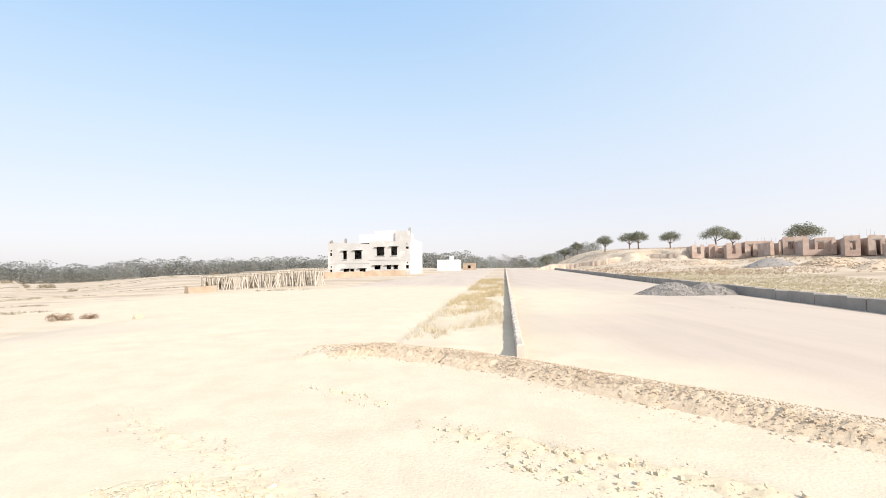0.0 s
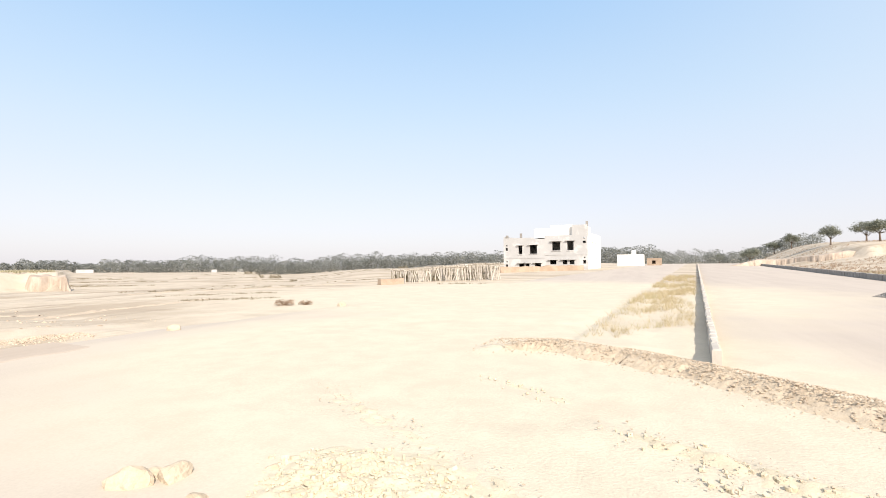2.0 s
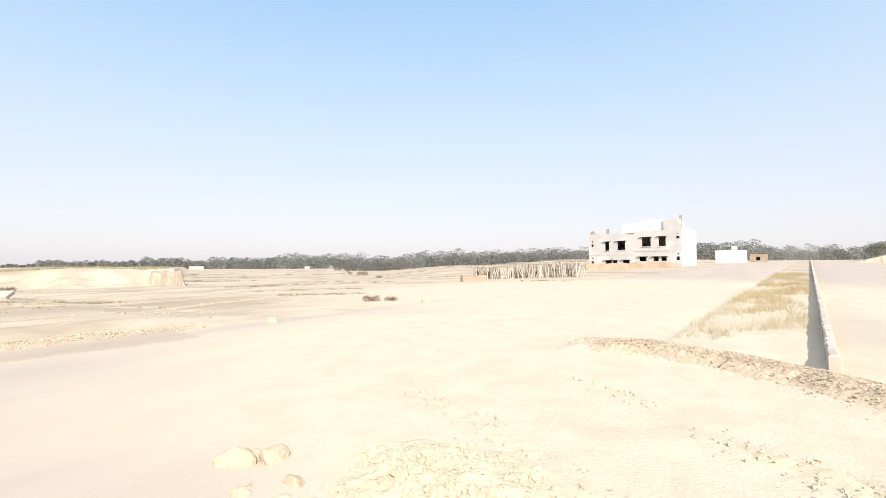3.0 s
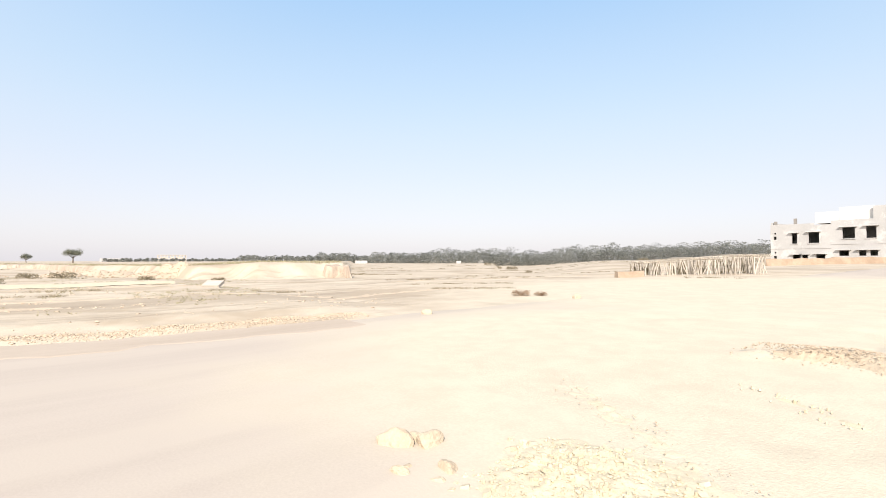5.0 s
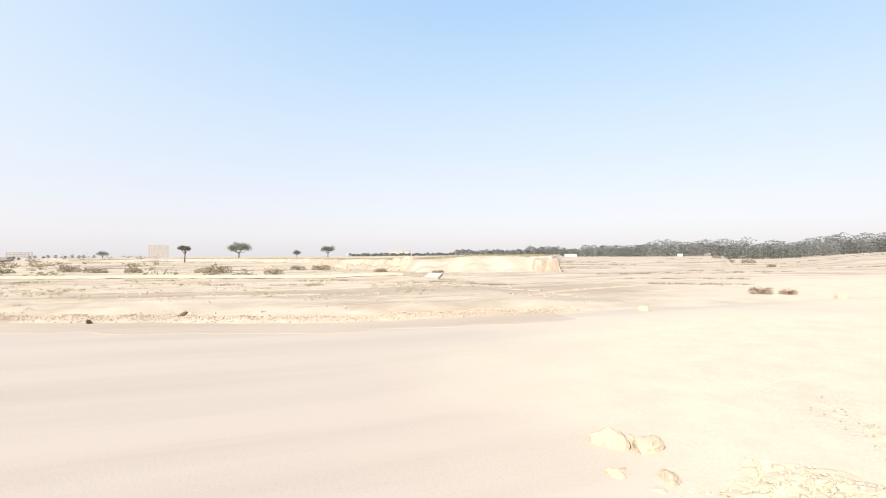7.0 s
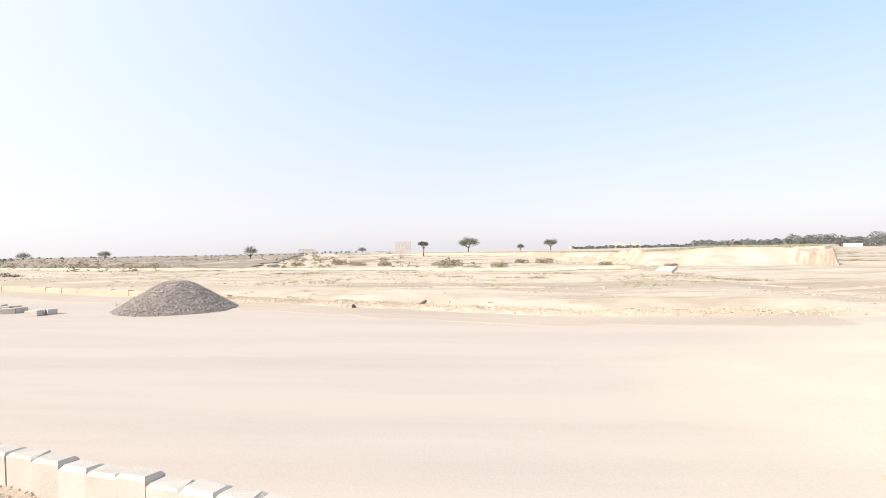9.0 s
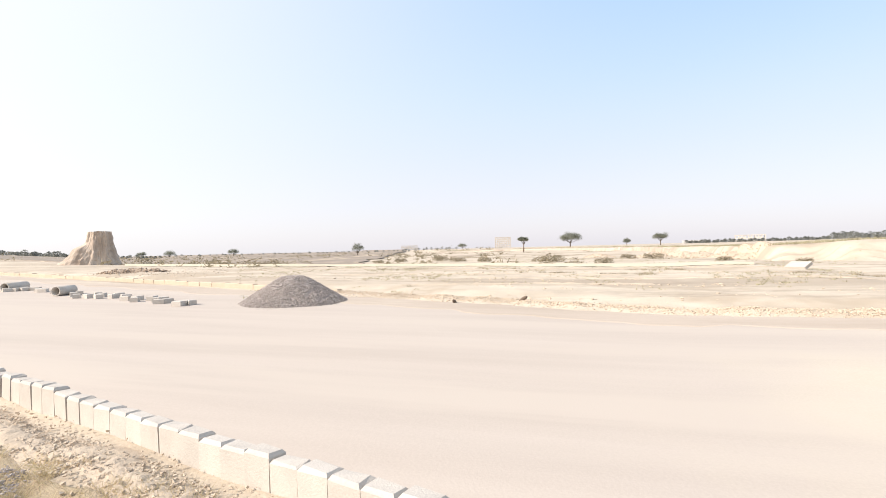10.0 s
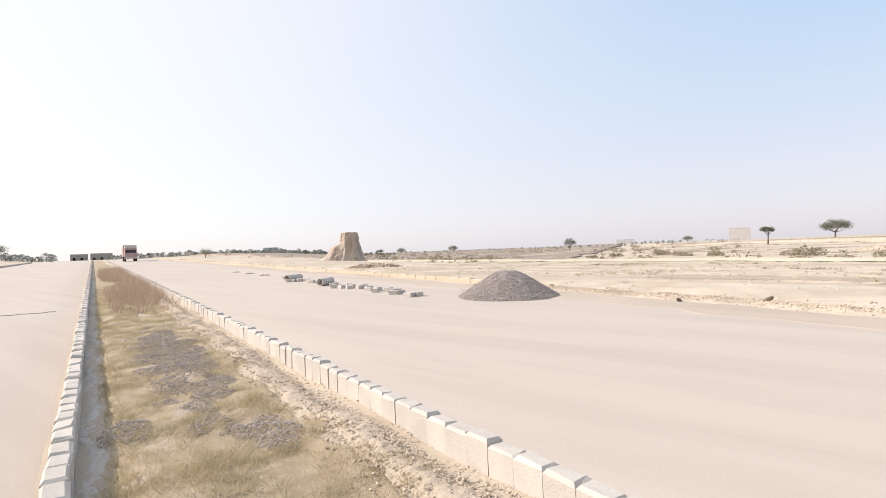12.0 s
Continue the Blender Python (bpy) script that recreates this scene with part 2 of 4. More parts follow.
def road(x, y):
    """Along (s) and across (w, to the west) the two roads, which bend a little at the crossing."""
    b = smooth(-2.5, 2.5, y)
    sf, wf = -x * math.sin(FWD) + y * math.cos(FWD), -x * math.cos(FWD) - y * math.sin(FWD)
    sb, wb = x * math.sin(BACK) - y * math.cos(BACK), x * math.cos(BACK) + y * math.sin(BACK)
    return sb + (sf - sb) * b, wb + (wf - wb) * b


def place(s, w):
    """The inverse of road(), rounding the bend."""
    b = smooth(-7, 7, s)
    nx, ny = math.cos(BACK) + (-math.cos(FWD) - math.cos(BACK)) * b, math.sin(BACK) + (-math.sin(FWD) - math.sin(BACK)) * b
    d = math.hypot(nx, ny)
    ax, ay = (-s * math.sin(FWD), s * math.cos(FWD)) if s > 0 else (s * math.sin(BACK), -s * math.cos(BACK))
    return ax + w * nx / d, ay + w * ny / d


def road_height(s):
    s = abs(s)
    return 0.0172 * (math.sqrt(min(s, 170) ** 2 + 9) - 3)


def land(x, y):
    """The height of the ground without its small relief."""
    r, az = math.hypot(x, y), math.degrees(math.atan2(-x, y))
    z = table(FAR, az) * smooth(28, 175, r)
    if 40 < az < 120:
        z = max(z, (1.5 - 0.35 * smooth(66, 76, az)) * smooth(-1.6, 1.6, r - table(EDGE, az) - 0.7 * math.sin(az * 0.55) - 0.5 * math.sin(az * 1.3)))
    if -34 < az < -8:
        z += 1.5 * smooth(-1, 1, r - 118 - 4 * math.sin(az * 1.3)) * smooth(-34, -30, az) * (1 - smooth(-11, -8, az)) - 0.8 * smooth(60, 110, r) * smooth(-34, -30, az) * (1 - smooth(-11, -8, az))
    s, w = road(x, y)
    c = smooth(-30, -12, w) * (1 - smooth(17, 45, w)) * (1 - smooth(250, 500, r))
    return z + (road_height(s) - z) * c


def relief(x, y):
    """Clods, furrows and banks on top of the land."""
    s, w = road(x, y)
    r = math.hypot(x, y)
    z = 0.0
    on_road = smooth(2.25, 2.45, w) * (1 - smooth(12.2, 12.8, w)) + smooth(-11.6, -11.2, w) * (1 - smooth(-0.5, -0.3, w))
    rough = 1 - on_road
    if r < 60:
        z += 0.03 * rough * noise.fractal((x * 1.3, y * 1.3, 0), 0.8, 2.0, 5) * (0.35 if r < 12 else 1)
    if r > 15:
        z += smooth(15, 40, abs(w) - 2) * (0.10 * noise.noise((x * 0.18, y * 0.18, 3)) + 0.10 * max(0, noise.noise((x * 0.05, y * 0.22, 7)) - 0.2))
    if r > 60:
        z += 0.35 * smooth(60, 200, r) * smooth(16, 60, abs(w)) * noise.noise((x * 0.02, y * 0.02, 5))
    # low gravelly ridge along the west edge of the road
    z += 0.16 * math.exp(-((w - 13.1) / 0.45) ** 2) * (0.7 + 0.6 * noise.noise((s * 0.8, w, 2))) * (1 - smooth(6, 9, s)) * smooth(-17, -14, s)
    z += 0.22 * smooth(12.9, 15.0, w) * (1 - smooth(6, 9, s)) * (1 - smooth(30, 50, w))
    # the median stands a little over the road
    if -0.25 < w < 2.3 and (s < -0.8 or s > 10):
        z += (0.05 + 0.05 * noise.noise((s * 0.7, w * 1.3, 1))) * smooth(-0.25, 0.4, w) + 0.03 * math.exp(-((w - 1.75) / 0.25) ** 2) * (s < 0)
    return z


RIDGE = ((-2.3, 9.5), (-1.2, 9.75), (0.15, 8.9), (1.0, 8.1), (1.8, 7.2), (2.4, 6.5), (3.3, 5.5), (4.3, 4.3), (6.0, 2.8))
RUT = ((-0.2, 5.25), (0.5, 4.85), (0.9, 4.6), (1.5, 4.2), (2.1, 3.75), (3.0, 3.0))
RUT_INNER = ((0.5, 4.35), (0.95, 4.05), (1.5, 3.6), (2.2, 3.0), (2.8, 2.4))
TYRE = ((-3.9, 6.1), (-3.3, 5.5), (-2.6, 5.0), (-1.8, 4.4), (-1.0, 3.8), (-0.6, 3.4))
CRACK = ((-1.95, 7.1), (-1.3, 6.78), (-1.0, 6.45), (-0.6, 6.1))


def near_line(line, x, y):
    best = 9.0
    for (ax, ay), (bx, by) in zip(line, line[1:]):
        dx, dy = bx - ax, by - ay
        t = min(1, max(0, ((x - ax) * dx + (y - ay) * dy) / (dx * dx + dy * dy)))
        best = min(best, math.hypot(x - ax - t * dx, y - ay - t * dy))
    return best


def ground_z(x, y):
    z = land(x, y) + relief(x, y)
    if math.hypot(x, y) < 14:
        z += 0.1 * math.exp(-(near_line(RIDGE, x, y) / 0.36) ** 2)
        z += 0.03 * math.exp(-(near_line(RUT, x, y) / 0.3) ** 2)
    return z


def spot(az, r, lift=0.0):
    x, y = polar(az, r)
    return Vector((x, y, ground_z(x, y) + lift))


azs = [-180 + 3.0 * i for i in range(43)] + [-52 + 0.4 * i for i in range(580)]
radii = [0.25 * 1.0215 ** i for i in range(455)]
g = Geo()
g.v.append((0, 0, ground_z(0, 0)))
for r in radii:
    for az in azs:
        x, y = polar(az, r)
        g.v.append((x, y, ground_z(x, y)))
na = len(azs)
g.f += [(0, 1 + i, 1 + (i + 1) % na) for i in range(na)]
for k in range(len(radii) - 1):
    a, b = 1 + k * na, 1 + (k + 1) * na
    g.f += [(a + i, b + i, b + (i + 1) % na, a + (i + 1) % na) for i in range(na)]
tagged(g.object("ground", SOIL, None, True), "pale sandy bare soil, uneven and dusty", "ground", kind="structure")


def strip(name, s0, s1, w0, w1, lift, mat, label, step=0.6, ragged=(0.0, 0.0), across=8, hug=False):
    """A sheet of paving between two lines along the road."""
    g = Geo()
    n = max(2, int(abs(s1 - s0) / step))
    for i in range(n + 1):
        s = s0 + (s1 - s0) * i / n
        a = w0 + ragged[0] * noise.fractal((s * 0.5, w0, 4), 0.8, 2, 4)
        inset = min(0.2, 0.6 * (w1 - w0) / across)
        b = w1 + ragged[1] * noise.fractal((s * 0.5, w1, 9), 0.8, 2, 4)
        for k, w in enumerate([a, a + inset] + [a + (b - a) * k / across for k in range(1, across)] + [b - inset, b]):
            x, y = place(s, w)
            z = ground_z(x, y)
            if name == "road" and 0 < k < across + 2:
                # the paving runs under the dust of the crossing
                buried = 1 - smooth(0.42, 0.62, min(math.hypot(x - c[0], y - c[1]) / r for c, r in DUST))
                g.v.append((x, y, land(x, y) + lift - 0.08 * buried))
                continue
            g.v.append((x, y, z - 0.05 if hug and k in (0, across + 2) else min(land(x, y) + lift, z - 0.03) if k in (0, across + 2) else z + lift + 0.05 * max(-0.1, noise.fractal((x * 2.6, y * 2.6, 5), 0.7, 2, 5)) if hug else land(x, y) + lift))
    across += 2
    m = across + 1
    g.f += [(i * m + k, i * m + k + 1, (i + 1) * m + k + 1, (i + 1) * m + k) for i in range(n) for k in range(across)]
    return tagged(g.object(name, mat, None, True), label, name, kind="structure")


# ---- roads, crossing and kerbs ----
strip("road", -190, 190, 2.38, 12.5, 0.022, ROAD, "wide dusty grey concrete carriageway", ragged=(0.0, 0.25))
strip("road", -190, 190, -11.3, -0.28, 0.022, ROAD, "dusty grey concrete carriageway beside the median", ragged=(0.0, 0.0))

strip("road_shoulder", -60, 6, 10.9, 12.75, 0.034, SHOULDER, "brown dirt swept against the edge of the carriageway", ragged=(0.7, 0.2))


def kerb_line(label, s0, s1, w0, w1, height, length, limit, mat=KERB):
    """A row of kerb stones: the near ones single, the far ones joined."""
    top = tagged(empty("kerb"), label, "kerb", kind="structure")
    rng = random.Random(int(s0 * 7 + w0 * 31))
    meshes = []
    for k in range(5):
        j = lambda a: rng.uniform(-a, a)
        g = Geo().box(-length / 2 + 0.008, w0 - (w0 + w1) / 2, -0.25, length / 2 - 0.008, w1 - (w0 + w1) / 2, height, None, 0.022)
        g.v = [(x + j(0.005), y + j(0.006), z + (j(0.008) if z > 0 else 0)) for x, y, z in g.v]
        meshes.append(g.mesh("kerb_stone", mat))
    far = Geo()
    n = int(abs(s1 - s0) / length)
    sign = 1 if s1 > s0 else -1
    for i in range(n):
        s = s0 + sign * (i + 0.5) * length
        x, y = place(s, (w0 + w1) / 2)
        p, q = place(s - 0.2, (w0 + w1) / 2), place(s + 0.2, (w0 + w1) / 2)
        yaw = math.degrees(math.atan2(q[1] - p[1], q[0] - p[0]))
        m = pose(x, y, land(x, y) + rng.uniform(-0.02, 0.016), rng.uniform(-1.8, 1.8), rng.uniform(-1.2, 1.2), yaw + rng.uniform(-2.2, 2.2))
        me = meshes[rng.randrange(5)]
        if i < limit:
            ob = new("kerb_stone", me)
            ob.parent, ob.matrix_basis = top, m
        else:
            far.add([m @ v.co for v in me.vertices], [tuple(f.vertices) for f in me.polygons])
    if far.v:
        tagged(far.object("kerb_stone_row", mat, top), "far row of kerb stones", kind="stuff")
    return top


kerb_line("precast concrete kerb stones, chipped, along the grassy median", -0.7, -150, -0.31, -0.16, 0.28, 0.30, 290)
kerb_line("precast concrete kerb stones between median and carriageway", -0.5, -150, 2.22, 2.37, 0.30, 0.27, 290)
kerb_line("pale concrete kerb of the weedy median", 8.9, 150, -0.31, -0.18, 0.29, 0.45, 120)
kerb_line("low pale concrete kerb beyond the carriageway", -12.5, -160, 13.2, 13.45, 0.2, 0.9, 60, CLOD)
kerb_line("tall grey concrete kerb against a grassy verge", 14.0, 150, -11.75, -11.4, 0.42, 0.9, 90, CONCRETE)
kerb_line("low concrete kerb stones along the far carriageway", -35, -150, -11.9, -11.6, 0.26, 0.6, 60)
g = Geo()
for k in range(60):
    x, y = place(-19 - 0.15 * noise.noise((k * 0.2, 0, 0)), -1.0 - 2.6 * k / 59)
    g.box(x - 0.03, y - 0.05, land(x, y) + 0.02, x + 0.03, y + 0.05, land(x, y) + 0.035)
tagged(g.object("road_joint", ASHES), "dark open joint across the dusty carriageway", "joint", kind="structure")
g = Geo()
for i in range(241):
    az = 138 - 64 * i / 240
    r = table(((74, 36), (88, 36.5), (104, 41), (122, 44), (140, 52)), az)
    for q in (-1.6, -0.6, 0.6, 1.6):
        x, y = polar(az, r + q + 0.3 * noise.noise((az * 0.4, q, 0)))
        g.v.append((x, y, ground_z(x, y) + (0.19 if abs(q) < 1 else 0.02)))
g.f += [(4 * i + k, 4 * i + k + 1, 4 * i + 5 + k, 4 * i + 4 + k) for i in range(240) for k in range(3)]
tagged(g.object("dirt_track", PALE, None, True), "pale beaten dirt track across the fields", "track", kind="structure")


def dirt_ridge(line, width, height, seed, label, mat=CLOD, step=0.045, freq=6.0, lumps=0.75):
    """A low crumbling ridge of pushed-up earth along a line."""
    g = Geo()
    pts = [Vector((*p, 0)) for p in line]
    n, m = 0, 18
    for a, b in zip(pts, pts[1:]):
        d = b - a
        k = max(2, int(d.length / step))
        for i in range(k):
            p = a + d * (i / k)
            t = (n + i) * step
            side = Vector((-d.y, d.x, 0)).normalized()
            for j in range(m + 1):
                u = j / m * 2 - 1
                q = p + side * (u * width + 0.12 * noise.noise((t * 1.1, seed, 0)))
                h = height * max(0, 1 - abs(u) ** 1.6) * (0.75 + 0.5 * noise.noise((t * 1.7, u, seed)))
                h *= min(1, (n + i) * step / 0.6)
                h += min(1, (n + i) * step / 0.6) * height * 0.75 * (1 - u * u) * lumps / 0.75 * noise.fractal((q.x * freq, q.y * freq, seed), 0.7, 2.1, 4)
                g.v.append((q.x, q.y, ground_z(q.x, q.y) + h - 0.02 - 0.03 * abs(u) ** 4))
        n += k
    g.f += [(i * (m + 1) + j, i * (m + 1) + j + 1, (i + 1) * (m + 1) + j + 1, (i + 1) * (m + 1) + j) for i in range(n - 1) for j in range(m)]
    return tagged(g.object("dirt_ridge", mat, None, True), label, "dirt ridge", kind="structure")


dirt_ridge(RIDGE, 0.55, 0.12, 2, "crumbling ridge of pushed-up tan earth across the road", EARTH, step=0.03, freq=17, lumps=0.34)
dirt_ridge([place(-1.0 - 0.8 * k, 1.84) for k in range(34)], 0.34, 0.07, 8, "crumbled pinkish earth heaped against the kerb stones", step=0.025, freq=14, lumps=0.4)
dirt_ridge([place(-1.0 - 0.8 * k, -0.06) for k in range(50)], 0.14, 0.035, 9, "rough cement haunch beside the kerb stones", KERB, 0.05, 9)
dirt_ridge([polar(-27, 21), polar(-28.7, 20.5), polar(-31, 20.3)], 0.16, 0.05, 21, "streak of dark debris on the carriageway", ASHES)
for k, (r0, r1, a0, a1) in enumerate(((18.5, 19.5, 112, 82), (22, 23, 104, 74), (26, 25, 118, 86), (30.5, 32, 110, 70), (24, 22, 74, 58), (33, 37, 128, 100), (20, 27, 60, 44), (36, 46, 52, 26))):
    dirt_ridge([polar(a0 + (a1 - a0) * i / 9, r0 + (r1 - r0) * i / 9 + 0.5 * noise.noise((i * 0.7, k, 0))) for i in range(10)], 0.3, 0.06, 10 + k, "low worn field ridge of dry earth", step=0.14)
dirt_ridge(RUT, 0.3, 0.05, 4, "low broken rim of a dried wheel rut", PALE)
dirt_ridge(RUT_INNER, 0.22, 0.04, 5, "inner broken rim of a dried wheel rut", PALE)
dirt_ridge(TYRE, 0.25, 0.03, 7, "faint dusty rim of a wheel track", PALE)
dirt_ridge(CRACK, 0.12, 0.03, 6, "small broken rim of a dried wheel rut", PALE)

# darker tilled ground beyond the fields
g = Geo()
for i in range(91):
    for k in range(71):
        w = 30 + 520 * (k / 70) ** 1.9 + 5 * noise.noise((i * 0.3, 0, 1))
        s = -8 - 0.70 * w - 520 * (i / 90) ** 1.9 + 5 * noise.noise((k * 0.3, 2, 1))
        x, y = place(s, w)
        g.v.append((x, y, ground_z(x, y) + (-0.1 if i in (0, 90) or k in (0, 70) else 0.05 + 0.0022 * max(0, math.hypot(x, y) - 50) + 0.06 * noise.noise((x * 0.3, y * 0.3, 2)))))
g.f += [(i * 71 + k, (i + 1) * 71 + k, (i + 1) * 71 + k + 1, i * 71 + k + 1) for i in range(90) for k in range(70)]
tagged(g.object("tilled_field", TILLED, None, True), "darker brown tilled ground in streaks", "field", kind="structure")


# ---- buildings ----
def wall(g, length, height, thick, holes, m, z0=0.0):
    """A wall from x 0 to length, y 0 to thick, with openings (x0, z0, x1, z1) cut through it."""
    xs = sorted({0.0, length, *(h[0] for h in holes), *(h[2] for h in holes)})
    zs = sorted({z0, height, *(h[1] for h in holes), *(h[3] for h in holes)})
    nx, nz = len(xs), len(zs)

    def full(i, k):
        if not (0 <= i < nx - 1 and 0 <= k < nz - 1):
            return False
        return not any(h[0] - 1e-6 <= xs[i] and xs[i + 1] <= h[2] + 1e-6 and h[1] - 1e-6 <= zs[k] and zs[k + 1] <= h[3] + 1e-6 for h in holes)

    at = lambda i, k, back: 2 * (i * nz + k) + back
    vs = [m @ Vector((x, y, z)) for x in xs for z in zs for y in (0, thick)]
    fs = []
    for i in range(nx - 1):
        for k in range(nz - 1):
            if full(i, k):
                fs += [(at(i, k, 0), at(i + 1, k, 0), at(i + 1, k + 1, 0), at(i, k + 1, 0)), (at(i, k, 1), at(i, k + 1, 1), at(i + 1, k + 1, 1), at(i + 1, k, 1))]
                for di, dk, p, q in ((-1, 0, (i, k), (i, k + 1)), (1, 0, (i + 1, k + 1), (i + 1, k)), (0, -1, (i + 1, k), (i, k)), (0, 1, (i, k + 1), (i + 1, k + 1))):
                    if not full(i + di, k + dk):
                        fs.append((at(*p, 0), at(*q, 0), at(*q, 1), at(*p, 1)))
    used = sorted({j for f in fs for j in f})
    index = {j: n for n, j in enumerate(used)}
    return g.add([vs[j] for j in used], [tuple(index[j] for j in f) for f in fs])


def grey_house():
    L, D = 14.9, 13.0
    c = polar(3.75, 88)
    z = land(*c) - 0.3
    top = tagged(empty("house", pose(c[0], c[1], z, 0, 0, 180 - 7.1)), "two-storey grey plastered house shell with open windows", "house")
    # the front lies at y = 0 and runs along x; the rooms lie at y < 0
    up = [(2.3, 3.6, 3.4, 5.2), (4.6, 3.6, 6.0, 5.15), (8.7, 3.1, 10.0, 4.65), (11.4, 3.05, 12.1, 4.6)]
    low = [(2.2, 1.2, 3.0, 1.95), (3.4, 1.2, 4.2, 1.95), (5.3, 1.2, 6.4, 1.95), (8.0, 0.8, 9.1, 1.45), (10.1, 0.75, 10.8, 1.4), (11.0, 0.75, 12.0, 1.4)]
    vents = [(0.25, 1.3, 0.75, 1.9), (0.35, 2.2, 0.6, 2.45), (0.25, 4.75, 0.75, 5.15), (0.4, 5.5, 0.65, 5.8), (14.1, 0.7, 14.5, 1.25), (14.15, 1.6, 14.4, 1.9), (14.1, 3.7, 14.5, 4.2), (14.15, 4.5, 14.4, 4.75)]
    flip = Matrix.Diagonal((1, -1, 1, 1))
    wall(Geo(), 7.3, 6.2, 0.25, [h for h in up + low + vents if h[0] < 7], flip).object("front_wall", PLASTER, top)
    wall(Geo(), L - 7.3, 5.7, 0.25, [(a - 7.3, b, c - 7.3, d) for a, b, c, d in up + low + vents if a > 7], pose(7.3, 0, 0) @ flip).object("front_wall", PLASTER, top)
    # sunward wall: its stronger light is put into the colour as white
    wall(Geo(), D - 0.5, 6.6, 0.25, [(4.0, 3.5, 4.8, 5.1), (7.2, 3.5, 8.0, 5.1), (10.3, 3.5, 11.1, 5.1), (4.4, 1.0, 5.2, 2.1), (7.5, 0.6, 8.4, 2.4)], pose(0.0, -0.25, 0, 0, 0, -90)).object("side_wall", WHITE, top)
    wall(Geo(), D - 0.5, 6.3, 0.25, [], pose(L - 0.25, -0.25, 0, 0, 0, -90)).object("side_wall", PLASTER, top)
    wall(Geo(), L, 6.3, 0.25, [(3, 3.5, 5, 5), (10, 3.5, 12, 5)], pose(0, -D + 0.25, 0) @ flip).object("back_wall", PLASTER, top)
    Geo().box(0.25, -D + 0.25, 2.85, L - 0.25, -0.25, 3.05).object("floor_slab", CONCRETE, top)
    Geo().box(0.25, -D + 0.25, 5.45, L - 0.25, -0.25, 5.65).object("roof_slab", CONCRETE, top)
    Geo().box(7.2, -D + 0.3, 0.0, 7.4, -0.3, 5.7).object("inner_wall", PLASTER, top)
    Geo().box(0.3, -5.2, 0.0, L - 0.3, -5.0, 5.7).object("inner_wall", PLASTER, top)
    for x0, z0, x1, z1 in up + low:
        Geo().box(x0 - 0.3, 0.0, z1 + 0.02, x1 + 0.3, 0.4, z1 + 0.14, None, 0.02).object("sunshade", PLASTER, top)
    for x0, z0, x1, z1 in up:
        Geo().box(x0 - 0.1, 0.0, z0 - 0.12, x1 + 0.1, 0.1, z0 - 0.02, None, 0.01).object("sill", PLASTER, top)
    Geo().box(0.02, 0.003, 2.8, 7.28, 0.06, 3.0).object("band", PLASTER, top)
    Geo().box(7.3, 0.003, 2.3, L, 0.06, 2.5).object("band", PLASTER, top)
    # stair tower, roof rooms and column stubs
    wall(Geo(), 2.6, 7.9, 0.25, [], flip, 6.2).object("stair_tower", PLASTER, top)
    # sunward side of the tower, painted bright like the wall below
    Geo().box(0.0, -3.2, 6.6, 0.25, -0.25, 7.6).object("stair_tower", WHITE, top)
    Geo().box(2.6, -4.5, 5.9, 6.4, -0.5, 8.0, None, 0.03).object("roof_room", WHITE, top)
    Geo().box(6.4, -4.5, 5.9, 9.3, -0.6, 7.5, None, 0.03).object("roof_room", WHITE, top)
    Geo().box(9.3, -0.22, 5.7, L, -0.02, 5.95).object("parapet", PLASTER, top)
    for x, h in ((-0.02, 8.5), (11.6, 6.8), (14.2, 6.5)):
        Geo().box(x, -0.75, 5.9, x + 0.35, -0.4, h).object("column_stub", CONCRETE, top)
    return top


grey_house()


def small_house(az, r, w, d, h, turn, mat, label, hole=None, tank=False):
    p = spot(az, r, -0.2)
    top = tagged(empty("hut", Matrix.Translation(p) @ pose(0, 0, 0, 0, 0, turn)), label, "hut")
    wall(Geo(), w, h, 0.25, hole or [], pose(-w / 2, -d / 2, 0)).object("wall", mat, top)
    wall(Geo(), w, h, 0.25, [], pose(-w / 2, d / 2 - 0.25, 0)).object("wall", mat, top)
    for x in (-w / 2, w / 2 - 0.25):
        Geo().box(x, -d / 2 + 0.25, 0, x + 0.25, d / 2 - 0.25, h).object("wall", mat, top)
    Geo().box(-w / 2 + 0.25, -d / 2 + 0.25, h - 0.45, w / 2 - 0.25, d / 2 - 0.25, h - 0.25).object("roof_slab", mat, top)
    if tank:
        Geo().tube([(0.6, 0, h - 0.25), (0.6, 0, h + 0.9), (0.6, 0, h + 1.0)], [0.6, 0.6, 0.3], 14).object("water_tank", WHITE, top)
    return top


def low_wall(a, b, h, mat, label):
    """A ragged low wall between two places."""
    d = b - a
    n = Vector((-d.y, d.x, 0)).normalized() * 0.22
    g = Geo()
    k = int(d.length / 0.4)
    for i in range(k + 1):
        p = a + d * (i / k)
        z = ground_z(p.x, p.y)
        q = h * (1 + 0.2 * noise.noise((i * 0.3, 0, h)))
        g.v += [(p.x - n.x * 1.4, p.y - n.y * 1.4, z - 0.2), (p.x - n.x, p.y - n.y, z + q), (p.x + n.x, p.y + n.y, z + q), (p.x + n.x * 1.4, p.y + n.y * 1.4, z - 0.2)]
    g.f += [(4 * i + j, 4 * i + 4 + j, 4 * i + 4 + (j + 1) % 4, 4 * i + (j + 1) % 4) for i in range(k) for j in range(4)]
    g.f += [(0, 1, 2, 3), (4 * k + 3, 4 * k + 2, 4 * k + 1, 4 * k)]
    return tagged(g.object("mud_wall", mat), label, "wall")


